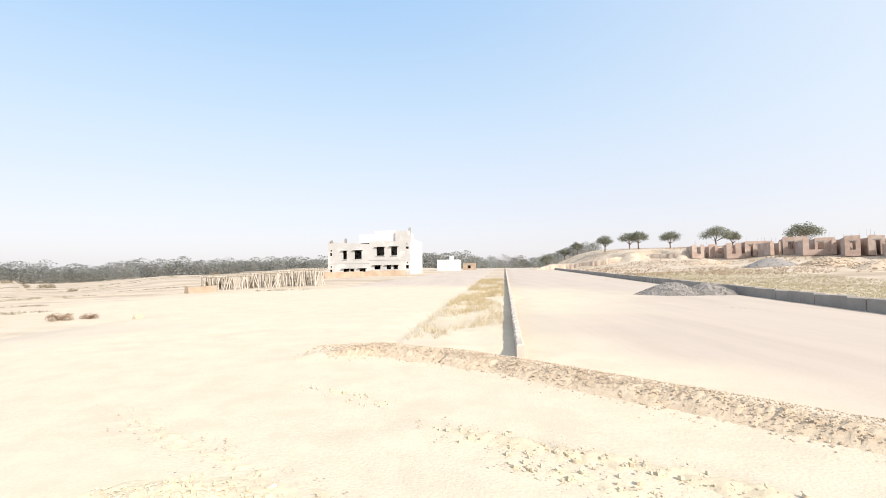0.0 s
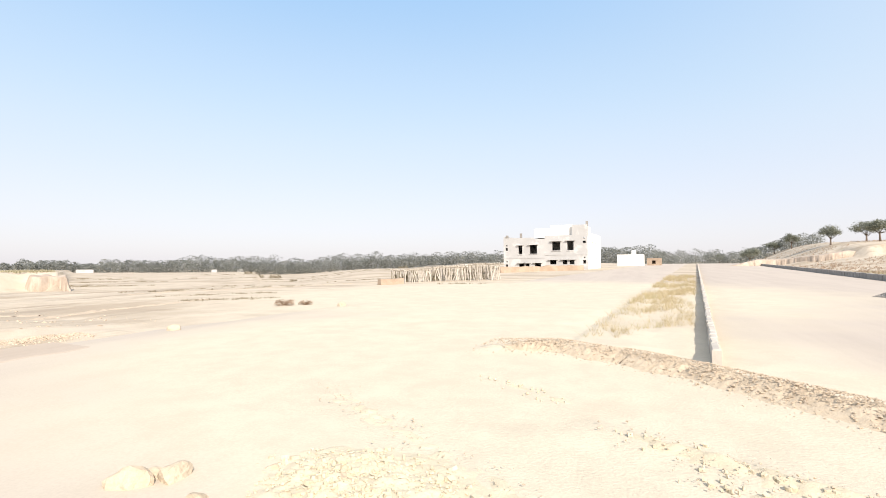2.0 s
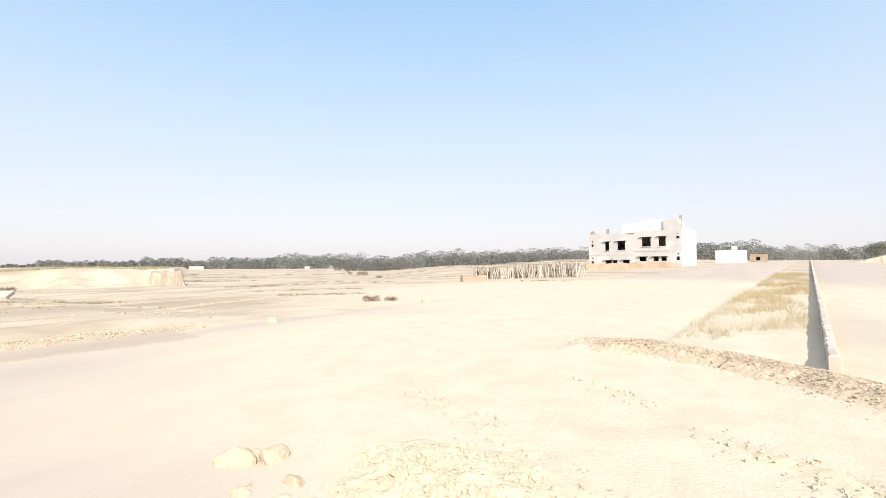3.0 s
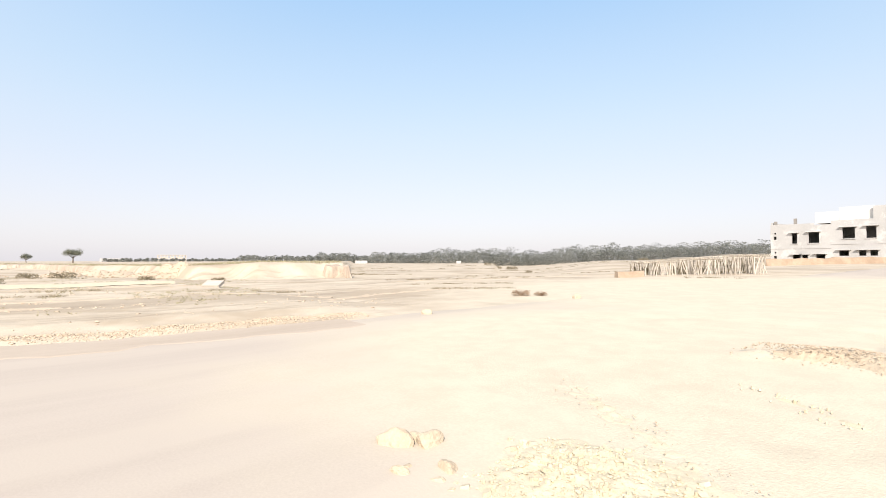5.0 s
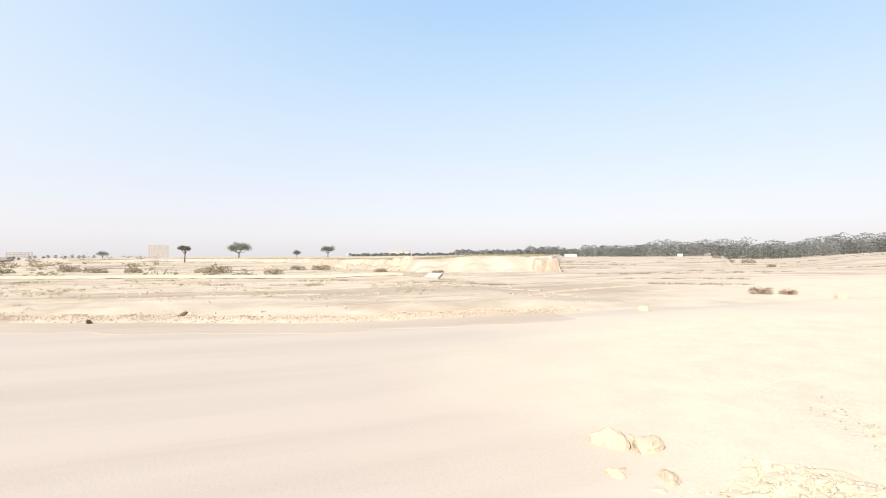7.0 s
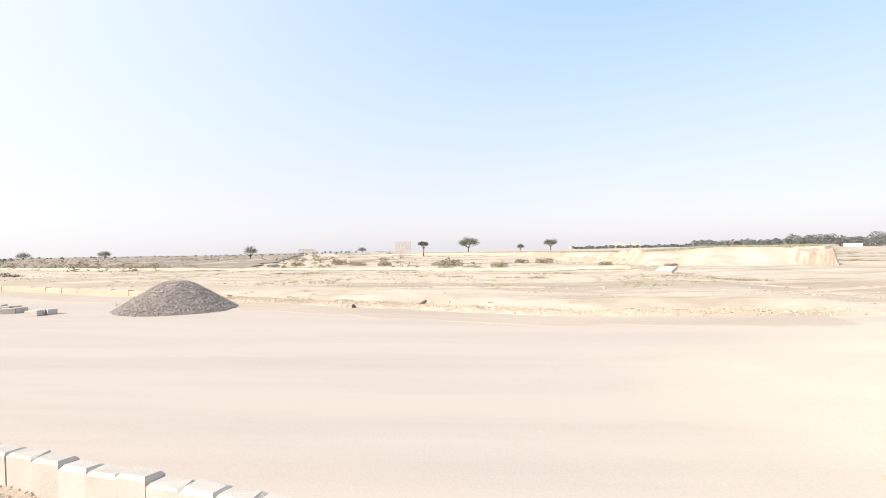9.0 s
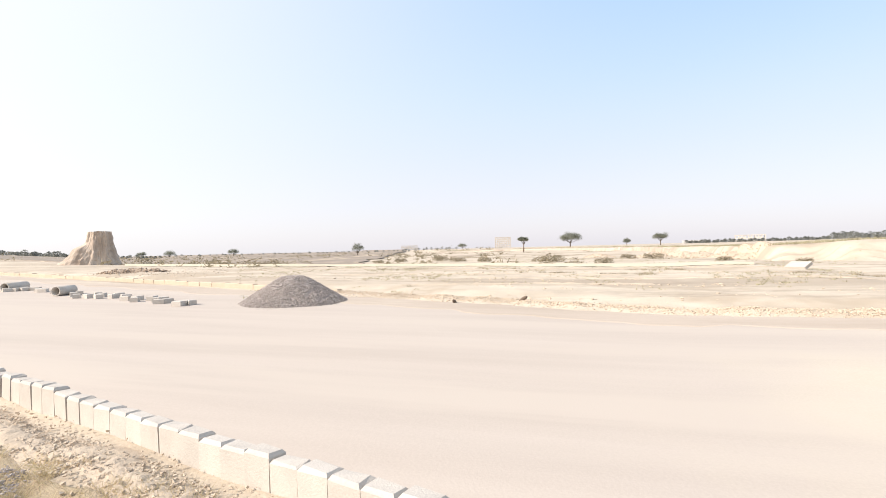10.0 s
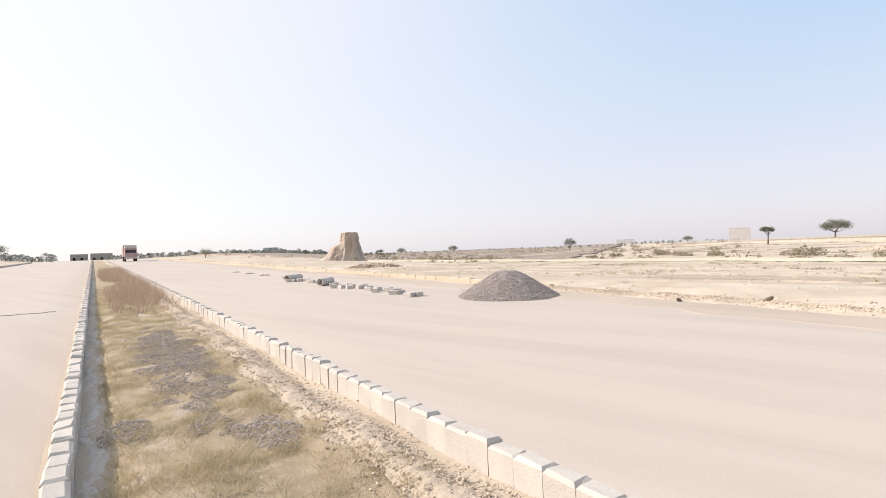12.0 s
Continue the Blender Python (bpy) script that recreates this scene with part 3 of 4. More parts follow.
low_wall(spot(4.3, 83), spot(13.4, 72), 0.8, MUD, "low ragged brown earth wall before the grey house")
low_wall(spot(24.4, 39), spot(27.0, 38), 0.45, MUD, "low brown mud wall beside the pole shelter")
small_house(-0.7, 128, 5.6, 4, 2.9, -8, WHITE, "small whitewashed flat-roofed hut with a roof tank", tank=True)
small_house(-3.0, 135, 3.2, 3, 2.0, -8, MUD, "low mud-brick hut with a dark window", [(1.2, 0.6, 2.0, 1.4)])
for az, r, w, h in ((55.2, 300, 7, 1.9), (41.7, 330, 3.5, 2.2), (44.2, 330, 3.0, 1.8)):
    small_house(az, r, w, 5, h, az, PLASTER, "distant pale flat-roofed hut before the trees")


def stick_shelter(az0, r0, az1, r1, h):
    """A flat roof of poles on a thicket of crooked props."""
    a, b = spot(az0, r0), spot(az1, r1)
    top = tagged(empty("pole_shelter", Matrix.Translation(a)), "open shelter of crooked wooden poles with a flat stick roof", "shelter", "pole shelters")
    d = b - a
    n = Vector((d.y, -d.x, 0)).normalized()
    rng = random.Random(int(az0 * 10))
    L = d.length
    for k in range(int(L / 0.14)):
        t, q = rng.uniform(0, 1), rng.choice((0, 0, 1.1, 2.2))
        p = d * t - n * q
        e = p + d.normalized() * rng.gauss(0, 0.28) + Vector((0, 0, h + rng.uniform(-0.05, 0.05)))
        mid = (p + e) / 2 + Vector((rng.gauss(0, 0.06), rng.gauss(0, 0.06), 0))
        rad = rng.uniform(0.03, 0.06)
        Geo().tube([p - Vector((0, 0, 0.15)), mid, e], [rad, rad * 0.9, rad * 0.8], 5).object("prop", STICK, top)
    for q in (0.0, 1.1, 2.2):
        Geo().tube([-d * 0.02 - n * q + Vector((0, 0, h)), d * 0.5 - n * q + Vector((0, 0, h + 0.05)), d * 1.02 - n * q + Vector((0, 0, h))], [0.06, 0.065, 0.05], 6).object("beam", STICK, top)
    # dark sticks added along the back, in place of the shade under the roof
    g = Geo()
    for k in range(int(L / 0.05)):
        p = d * rng.random() - n * 2.3
        g.tube([p, p + d.normalized() * rng.gauss(0, 0.12) + Vector((0, 0, h * rng.uniform(0.75, 1.0)))], [0.025, 0.015], 3)
    tagged(g.object("brush_wall", SCRUB, top), kind="stuff")
    g = Geo()
    for k in range(int(L / 0.11)):
        p = d * ((k + rng.uniform(0, 0.8)) / (L / 0.11)) + Vector((0, 0, h + 0.1 + rng.uniform(0, 0.05)))
        g.tube([p + n * rng.uniform(0.1, 0.4), p - n * rng.uniform(2.3, 2.7) + d.normalized() * rng.gauss(0, 0.2)], [0.035, 0.025], 4)
    g.object("roof_sticks", STICK, top)
    return top


stick_shelter(24.2, 41, 21.0, 42.3, 1.02)
stick_shelter(20.7, 42, 17.0, 43.3, 1.18)
stick_shelter(16.7, 43, 12.9, 44.3, 1.36)


def brick_shell(p, turn, w, d, h, seed):
    """A roofless unfinished brick house with door and window gaps."""
    rng = random.Random(seed)
    top = tagged(empty("unfinished_house", Matrix.Translation(p) @ pose(0, 0, 0, 0, 0, turn)), "roofless unfinished brick house with gaping doorways", "house", "row of unfinished houses")
    x, holes = rng.uniform(0.5, 0.9), []
    while x < w - 1.1:
        door = rng.random() < 0.6
        holes.append((x, 0.0 if door else 0.9, x + rng.uniform(0.55, 0.95), h if rng.random() < 0.45 else 2.1))
        x += rng.uniform(1.1, 1.6)
    wall(Geo(), w, h, 0.23, holes, pose(-w / 2, -d / 2, 0)).object("wall", BRICK, top)
    wall(Geo(), w, h - 0.2, 0.23, [(1, 0.8, 2.2, 2.1)], pose(-w / 2, d / 2, 0)).object("wall", BRICK, top)
    for k, x in enumerate((-w / 2, -0.3, w / 2 - 0.23)):
        Geo().box(x, -d / 2 + 0.23, 0, x + 0.23, d / 2, h - rng.uniform(0, 0.4)).object("cross_wall", BRICK, top)
    for x0, z0, x1, z1 in (q for q in holes if q[3] < h):
        Geo().box(x0 - w / 2 - 0.15, -d / 2 - 0.03, z1, x1 - w / 2 + 0.15, -d / 2 + 0.22, z1 + 0.15).object("lintel", CONCRETE, top)
    for k in range(rng.randint(3, 5)):
        x = rng.uniform(-w / 2 + 0.2, w / 2 - 0.2)
        Geo().tube([(x, -d / 2 + 0.1, h - 0.1), (x + rng.uniform(-0.05, 0.05), -d / 2 + 0.1, h + rng.uniform(0.5, 1.0))], [0.015, 0.012], 4).object("rebar", IRON, top)
    return top


for k in range(14):
    t = k / 13
    az, r = -27.2 - 20 * t, 116 - 36 * t + (k % 2) * 3
    w = (4.6, 3.4, 4.0)[k % 3] * (1 - 0.25 * t)
    brick_shell(spot(az, r, -0.1), az + (12, 20, 6)[k % 3], w, 5.5, (2.7, 2.3, 2.9)[k % 3], k)


def frame_tower(az, r, w, h, floors, bays, turn, label, mat=KERB):
    """A far concrete skeleton building: slabs on columns with part-filled bays."""
    p = spot(az, r, -0.3)
    top = tagged(empty("apartment_block", Matrix.Translation(p) @ pose(0, 0, 0, 0, 0, turn)), label, "building")
    d, fh = w * 0.45, h / floors
    for f in range(floors + 1):
        Geo().box(-w / 2, -d / 2, f * fh, w / 2, d / 2, f * fh + 0.6).object("slab", mat, top)
    for f in range(floors):
        for b in range(bays + 1):
            x = -w / 2 + 0.2 + (w - 0.9) * b / bays
            for y in (-d / 2 + 0.1, d / 2 - 0.6):
                Geo().box(x, y, f * fh + 0.35, x + 0.9, y + 0.5, (f + 1) * fh).object("column", mat, top)
            if b < bays and (b * 7 + f * 3) % 5 < 3:
                Geo().box(x + 0.9, -d / 2 + 0.2, f * fh + 0.35, x + (w - 0.9) / bays, -d / 2 + 0.4, f * fh + 0.35 + 0.45 * fh).object("infill_wall", mat, top)
    return top


frame_tower(98.9, 520, 16, 11.0, 5, 8, 99, "distant multi-storey concrete skeleton under construction")
small_house(79.0, 500, 22, 8, 3.0, 79, PLASTER, "distant long low pale shed on the plain")
frame_tower(74.3, 560, 25, 6.2, 2, 9, 75, "distant low concrete skeleton building with columns")
frame_tower(109.5, 700, 22, 6.0, 3, 7, 110, "distant grey apartment block on the skyline")
small_house(165.3, 300, 7, 6, 4.0, 165, CONCRETE, "distant grey flat-roofed building at the end of the road", [(1, 1, 2, 2.2), (4, 1, 5, 2.2)])
small_house(163.6, 300, 9, 6, 4.2, 165, CONCRETE, "distant grey flat-roofed building at the end of the road", [(1, 1, 2, 2.2), (4, 1, 5, 2.2), (7, 1, 8, 2.2)])
small_house(148.3, 260, 7, 5, 3.8, 148, BLUEGREY, "distant shed clad in pale blue sheeting")


# ---- earth pillar, heaps and stones ----
def earth_pillar():
    p = spot(139.95, 60, -0.1)
    g = Geo()
    n, m = 96, 34
    for k in range(m + 1):
        t = k / m
        z = 3.35 * t
        for i in range(n):
            a = 2 * math.pi * i / n
            # broad foot that runs out on one side, nearly upright upper wall
            rad = 1.0 + 0.34 * (1 - t) + 0.4 * (1 - t) ** 3
            tail = max(0, math.cos(a - radians(50))) ** 3
            rad += 1.6 * tail * (1 - smooth(0.5, 0.68, t)) * (1 - 0.95 * t)
            groove = noise.noise((math.cos(a) * 3.2, math.sin(a) * 3.2, z * 0.25)) + 0.6 * noise.noise((math.cos(a) * 8, math.sin(a) * 8, z * 0.4))
            rad *= 1 + 0.13 * groove + 0.07 * noise.noise((math.cos(a) * 4, math.sin(a) * 4, z * 2.5)) + 0.05 * noise.noise((math.cos(a) * 16, math.sin(a) * 16, z * 1.2))
            g.v.append((rad * math.cos(a), rad * math.sin(a), z + (0.12 * noise.noise((math.cos(a) * 2, math.sin(a) * 2, 9)) if k == m else 0)))
    g.f += [(k * n + i, k * n + (i + 1) % n, (k + 1) * n + (i + 1) % n, (k + 1) * n + i) for k in range(m) for i in range(n)]
    g.f.append(tuple(m * n + i for i in range(n)))
    ob = g.object("earth_pillar", CLIFF)
    ob.matrix_world = Matrix.Translation(p) @ pose(0, 0, 0, 0, 0, -90)
    return tagged(ob, "tall eroded clay pillar left standing in dug ground", "earth pillar")


earth_pillar()


def bank(az0, az1, line, base, height, label, seed):
    """A cut earth face with upright flutes, facing the crossing."""
    n, m = int(abs(az1 - az0) / 0.1), 7
    g = Geo()
    for i in range(n + 1):
        az = az0 + (az1 - az0) * i / n
        r = line(az)
        ends = smooth(0, 0.15, i / n) * (1 - smooth(0.88, 1, i / n))
        hh = height * (0.2 + 0.8 * ends) * (1 + 0.15 * noise.noise((az * 1.2, seed, 0)))
        for k in range(m + 1):
            t = k / m
            flute = 0.28 * noise.noise((az * r * 0.03, t * 0.7, seed)) + 0.14 * noise.noise((az * r * 0.1, t, seed))
            x, y = polar(az, r + 0.9 * t ** 1.5 + flute * (1 - 0.5 * t) + (1.6 if k == m else 0))
            g.v.append((x, y, base(az) + hh * min(t, 0.97) - (0.3 if k == 0 else 0)))
    g.f += [(i * (m + 1) + k, (i + 1) * (m + 1) + k, (i + 1) * (m + 1) + k + 1, i * (m + 1) + k + 1) for i in range(n) for k in range(m)]
    return tagged(g.object("earth_bank", CLIFF), label, "earth bank", kind="structure")


bank(-9.5, -31, lambda az: 116 + 2 * math.sin(az * 0.8), lambda az: land(*polar(az, 113)) - 0.2, 1.7, "pale cut earth bank below the tree-covered rise", 3)
bank(59.6, 56.2, lambda az: 50 + 0.8 * math.sin(az * 2) + 0.9 * (az - 57), lambda az: -0.1, 1.45, "broken brown tip of the cut earth terrace", 5)
bank(104, 80, lambda az: table(EDGE, az) - 1.5, lambda az: 0.25, 0.95, "pale cut earth face of a terrace", 7)


def heap(name, az, r, rad, h, mat, label, count, size, seed, squash=1.0, category="heap", core=None):
    """A conical heap with loose stones all over it."""
    p = spot(az, r)
    top = tagged(empty(name, Matrix.Translation(p)), label, category)
    rng = random.Random(seed)
    q = lambda a: 1 + 0.12 * noise.noise((math.cos(a) * 1.5 + seed, math.sin(a) * 1.5, 0))
    prof = lambda t: h * (1 - t) ** 1.0 * (1 - 0.2 * math.exp(-(t / 0.16) ** 2)) * (1 + 0.0 * t)
    turn = radians(az)
    at = lambda a, t: ((c := rad * q(a) * t * math.cos(a)) * math.cos(turn) - (d := rad * squash * q(a) * t * math.sin(a)) * math.sin(turn), c * math.sin(turn) + d * math.cos(turn))
    g = Geo()
    n, m = 60, 20
    for k in range(m + 1):
        for i in range(n):
            a, t = 2 * math.pi * i / n, k / m
            x, y = at(a, t)
            g.v.append((x, y, ground_z(p.x + x, p.y + y) - p.z + prof(t) + 0.05 * h * noise.noise((x * 4, y * 4, seed)) - 0.05 * t))
    g.f += [(k * n + i, (k + 1) * n + i, (k + 1) * n + (i + 1) % n, k * n + (i + 1) % n) for k in range(m) for i in range(n)]
    g.object("core", core or mat, top, True)
    g = Geo()
    for k in range(count):
        t = math.sqrt(rng.random()) * (1.0 if rng.random() < 0.93 else 1.25)
        a = rng.uniform(0, 6.283)
        x, y = at(a, t)
        g.stone((x, y, ground_z(p.x + x, p.y + y) - p.z + max(0.01, prof(min(t, 1)))), size * rng.uniform(0.6, 1.4), rng)
    tagged(g.object("stone_cover", mat, top), kind="stuff")
    return top


heap("gravel_heap", 122.3, 16.1, 1.72, 1.02, GRAVEL, "conical heap of grey crushed stone on the road", 8000, 0.026, 3)
heap("spoil_heap", -24.3, 27.6, 1.7, 0.78, ASHES, "low heap of grey spoil on the carriageway", 1600, 0.03, 5, 0.7)
heap("spoil_heap", -27.6, 28.4, 1.5, 0.7, ASHES, "low heap of grey spoil by the tall kerb", 1400, 0.03, 6, 0.8)
heap("sand_heap", -33.0, 78, 3.2, 1.3, ASHES, "pale grey heap of building sand", 100, 0.1, 7)
heap("rubble_heap", -37.5, 76, 3.2, 1.3, CLOD, "heap of broken brick and rubble", 500, 0.16, 8, 0.7)
heap("sand_heap", -41.0, 70, 2.6, 1.0, CLOD, "reddish heap of earth before the brick walls", 200, 0.12, 9)
heap("earth_heap", -27.5, 92, 3.5, 1.1, CLOD, "low heap of reddish earth", 200, 0.14, 10)


def boulder(x, y, size, seed, tall=0.8):
    rng = random.Random(seed)
    bm = bmesh.new()
    bmesh.ops.create_icosphere(bm, subdivisions=3, radius=1.0)
    cuts = [(Vector((rng.gauss(0, 1), rng.gauss(0, 1), rng.gauss(0.3, 0.8))).normalized(), rng.uniform(0.68, 0.95)) for _ in range(10)]
    for v in bm.verts:
        d = v.co.normalized()
        reach = min([1.1] + [c / max(0.05, d.dot(q)) for q, c in cuts if d.dot(q) > 0.05])
        v.co = d * reach * (1 + 0.10 * noise.noise(d * 2 + Vector((seed, 0, 0))) + 0.07 * noise.noise(d * 6 + Vector((0, seed, 0))))
        v.co.x, v.co.y, v.co.z = v.co.x * size * 1.25, v.co.y * size * 0.85, max(-0.35, v.co.z) * size * tall
    me = bpy.data.meshes.new("stone")
    bm.to_mesh(me)
    bm.free()
    me.materials.append(EARTH)
    ob = new("stone", me)
    ob.matrix_world = pose(x, y, ground_z(x, y) + 0.15 * size, 0, 0, rng.uniform(0, 360))
    return tagged(ob, "rough pale lump of dried earth on the dust", "stone", "stones on the crossing")


for k, (x, y, s) in enumerate(((-3.58, 2.86, 0.155), (-3.5, 3.05, 0.09), (-3.34, 3.07, 0.13), (-2.84, 2.8, 0.09), (-3.06, 2.49, 0.07), (-3.1, 2.6, 0.045), (-2.27, 3.64, 0.09), (-1.98, 3.35, 0.12), (-2.75, 2.6, 0.05), (-2.73, 3.46, 0.06), (-10.9, 9.9, 0.16), (-10.3, 17.0, 0.2))):
    boulder(x, y, s, k)


def slab(az, r, w, d, tilt, turn, label):
    p = spot(az, r, 0.08)
    ob = Geo().box(-w / 2, -d / 2, -0.08, w / 2, d / 2, 0.08, None, 0.015).object("concrete_slab", KERB)
    ob.matrix_world = Matrix.Translation(p + Vector((0, 0, 0.08))) @ pose(0, 0, 0, tilt, 0, turn)
    return tagged(ob, label, "slab")


slab(70.5, 29.6, 0.95, 0.6, 24, 40, "tilted broken concrete slab lying on the sand")
for az, r, rad, h, q in ((78.5, 60, 2.6, 0.7, 21), (80.5, 64, 3.0, 0.8, 22), (83.0, 62, 2.2, 0.6, 23), (76.0, 58, 2.4, 0.8, 24), (74.3, 55, 2.2, 0.7, 25), (88.5, 66, 2.0, 0.5, 26)):
    heap("earth_heap", az, r, rad, h, CLOD, "low heap of dug reddish earth", 160, 0.09, q, 0.8)
for az, r, rad, h, q in ((138.6, 36, 1.0, 0.28, 31), (137.0, 36.5, 1.3, 0.32, 32), (135.6, 36, 0.8, 0.25, 33)):
    heap("earth_heap", az, r, rad, h, MUD, "small heap of dark turned earth", 120, 0.07, q, 0.8)
for s, w, rad, h, q in ((-29.5, 9.6, 0.7, 0.22, 41), (-33, 9.0, 0.45, 0.13, 42), (-36.5, 8.9, 0.4, 0.12, 43), (-40, 8.8, 0.4, 0.1, 44)):
    x, y = place(s, w)
    heap("dirt_heap", math.degrees(math.atan2(-x, y)), math.hypot(x, y), rad, h, CLOD, "small heap of dirt on the carriageway", 120, 0.04, q)

rng = random.Random(11)
g = Geo()
for line, count, spread, size in ((RIDGE, 6500, 0.24, 0.013), (RUT, 260, 0.14, 0.010), (RUT_INNER, 220, 0.12, 0.009), (TYRE, 250, 0.15, 0.009)):
    for k in range(count):
        i = rng.randrange(len(line) - 1)
        t = rng.random()
        x = line[i][0] + (line[i + 1][0] - line[i][0]) * t + rng.gauss(0, spread)
        y = line[i][1] + (line[i + 1][1] - line[i][1]) * t + rng.gauss(0, spread)
        g.stone((x, y, ground_z(x, y) + (0.12 * math.exp(-(near_line(RIDGE, x, y) / 0.3) ** 2) if line is RIDGE else 0.03)), size * rng.choice((0.5, 0.7, 1, 1, 1.7)), rng)
for k in range(9000):
    s = rng.uniform(-15, 7)
    w = 13.05 + 0.12 * noise.noise((s * 0.6, 3, 0)) + rng.gauss(0, 0.26)
    x, y = place(s, w)
    g.stone((x, y, ground_z(x, y)), rng.choice((0.014, 0.02, 0.03, 0.042)), rng)
for k in range(9000):
    s, w = rng.uniform(-34, 10), 13.8 + 24 * rng.random() ** 1.3
    x, y = place(s, w)
    if noise.fractal((s * 0.12, w * 0.5, 6), 0.8, 2, 3) < rng.uniform(-0.1, 0.5):
        continue
    g.stone((x, y, ground_z(x, y)), rng.choice((0.02, 0.03, 0.045, 0.07)), rng, 0.6)
for k in range(9500):
    s, w = -(0.8 + 24 * rng.random() ** 1.6), 1.84 + rng.gauss(0, 0.15)
    x, y = place(s, w)
    g.stone((x, y, ground_z(x, y) + 0.03), rng.choice((0.005, 0.008, 0.012, 0.02)), rng)
fine, plates = Geo(), Geo()


def mound_z(x, y):
    """A low fan of broken dried mud on the crossing."""
    d = math.hypot((x + 1.95) / 1.35, (y - 3.3) / 1.0) + 0.3 * noise.noise((x * 1.1, y * 1.1, 6))
    k = 1 - smooth(0.15, 1.0, d)
    return k, ground_z(x, y) + k * (0.10 + 0.045 * noise.fractal((x * 5, y * 5, 1), 0.8, 2, 5)) - 0.012


def plate(x, y, z, size):
    """A tilted, curling flake of dried mud."""
    n = rng.randint(5, 7)
    turn = Euler((rng.gauss(0, 0.15), rng.gauss(0, 0.15), rng.uniform(0, 6.3))).to_matrix()
    rim = [(2 * math.pi * i / n + rng.uniform(-0.3, 0.3), size * rng.uniform(0.6, 1.1)) for i in range(n)]
    thick = min(0.012, size * rng.uniform(0.25, 0.5))
    vs = [Vector((x, y, z)) + turn @ Vector((q * math.cos(a) * c, q * math.sin(a) * c, h)) for h, c in ((-0.02, 1.0), (thick, 0.93)) for a, q in rim]
    plates.add(vs, [tuple(range(n, 2 * n))] + [(i, (i + 1) % n, n + (i + 1) % n, n + i) for i in range(n)])


mound = Geo()
for i in range(131):
    for k in range(101):
        x, y = -3.6 + 3.3 * i / 130, 2.1 + 2.4 * k / 100
        mound.v.append((x, y, mound_z(x, y)[1]))
mound.f += [(i * 101 + k, (i + 1) * 101 + k, (i + 1) * 101 + k + 1, i * 101 + k + 1) for i in range(130) for k in range(100)]
tagged(mound.object("dirt_mound", PALE, None, True), "low fan of broken pale dried mud on the crossing", "dirt mound", kind="structure")
for k in range(2600):
    x, y = rng.gauss(-1.95, 0.75), rng.gauss(3.25, 0.6)
    q, z = mound_z(x, y)
    if q < rng.uniform(0.02, 0.6):
        continue
    if k % 3 == 0 and noise.noise((x * 2.2, y * 2.2, 8)) > -0.15:
        plate(x, y, z + 0.012, rng.choice((0.012, 0.018, 0.018, 0.026, 0.045)))
    else:
        fine.stone((x, y, z + 0.006), rng.choice((0.006, 0.009, 0.013, 0.02)), rng, 0.6)
for line, count in ((RUT, 80), (RUT_INNER, 50), (CRACK, 24)):
    for k in range(count):
        i, t = rng.randrange(len(line) - 1), rng.random()
        x = line[i][0] + (line[i + 1][0] - line[i][0]) * t + rng.gauss(0, 0.1)
        y = line[i][1] + (line[i + 1][1] - line[i][1]) * t + rng.gauss(0, 0.1)
        plate(x, y, ground_z(x, y) + 0.022, rng.choice((0.01, 0.014, 0.02, 0.03)))
tagged(fine.object("crumbs", PALE), "pale crumbs of dried mud on the dust", "clods", kind="stuff")
tagged(plates.object("mud_plates", PALE), "curling flakes of cracked pale dried mud", "clods", kind="stuff")
tagged(g.object("clods", CLOD), "crumbled dry clods along the dirt ridges", "clods", kind="stuff")


# ---- loose blocks, pipes and stumps by the carriageway ----
rng = random.Random(4)
base = Geo().box(-0.15, -0.11, 0, 0.15, 0.11, 0.14, None, 0.012).object("concrete_block", KERB)
tagged(base, "loose grey concrete kerb block lying on the road", "block", "loose concrete blocks")
first = True
for k in range(34):
    t = rng.random()
    s, w = -13.9 - 13 * t ** 1.3, 8.55 + rng.gauss(0, 0.26)
    x, y = place(s, w)
    m = pose(x, y, land(x, y) + 0.022, 0, 0, rng.uniform(0, 180))
    if first:
        base.matrix_world, first = m, False
    else:
        copy_thing(base, m)


def pipe(s, w, turn, length):
    x, y = place(s, w)
    g = Geo()
    n, R, r = 28, 0.17, 0.14
    for z, q in ((0, R), (length, R), (length, r), (0, r)):
        g.v += [(q * math.cos(2 * math.pi * i / n), q * math.sin(2 * math.pi * i / n), z) for i in range(n)]
    g.f += [(k * n + i, k * n + (i + 1) % n, (k + 1) % 4 * n + (i + 1) % n, (k + 1) % 4 * n + i) for k in range(4) for i in range(n)]
    ob = g.object("concrete_pipe", KERB, None, True)
    ob.matrix_world = pose(x, y, land(x, y) + 0.022 + R, 90, 0, turn)
    return tagged(ob, "short concrete drain pipe lying on the road", "pipe", "concrete pipes")


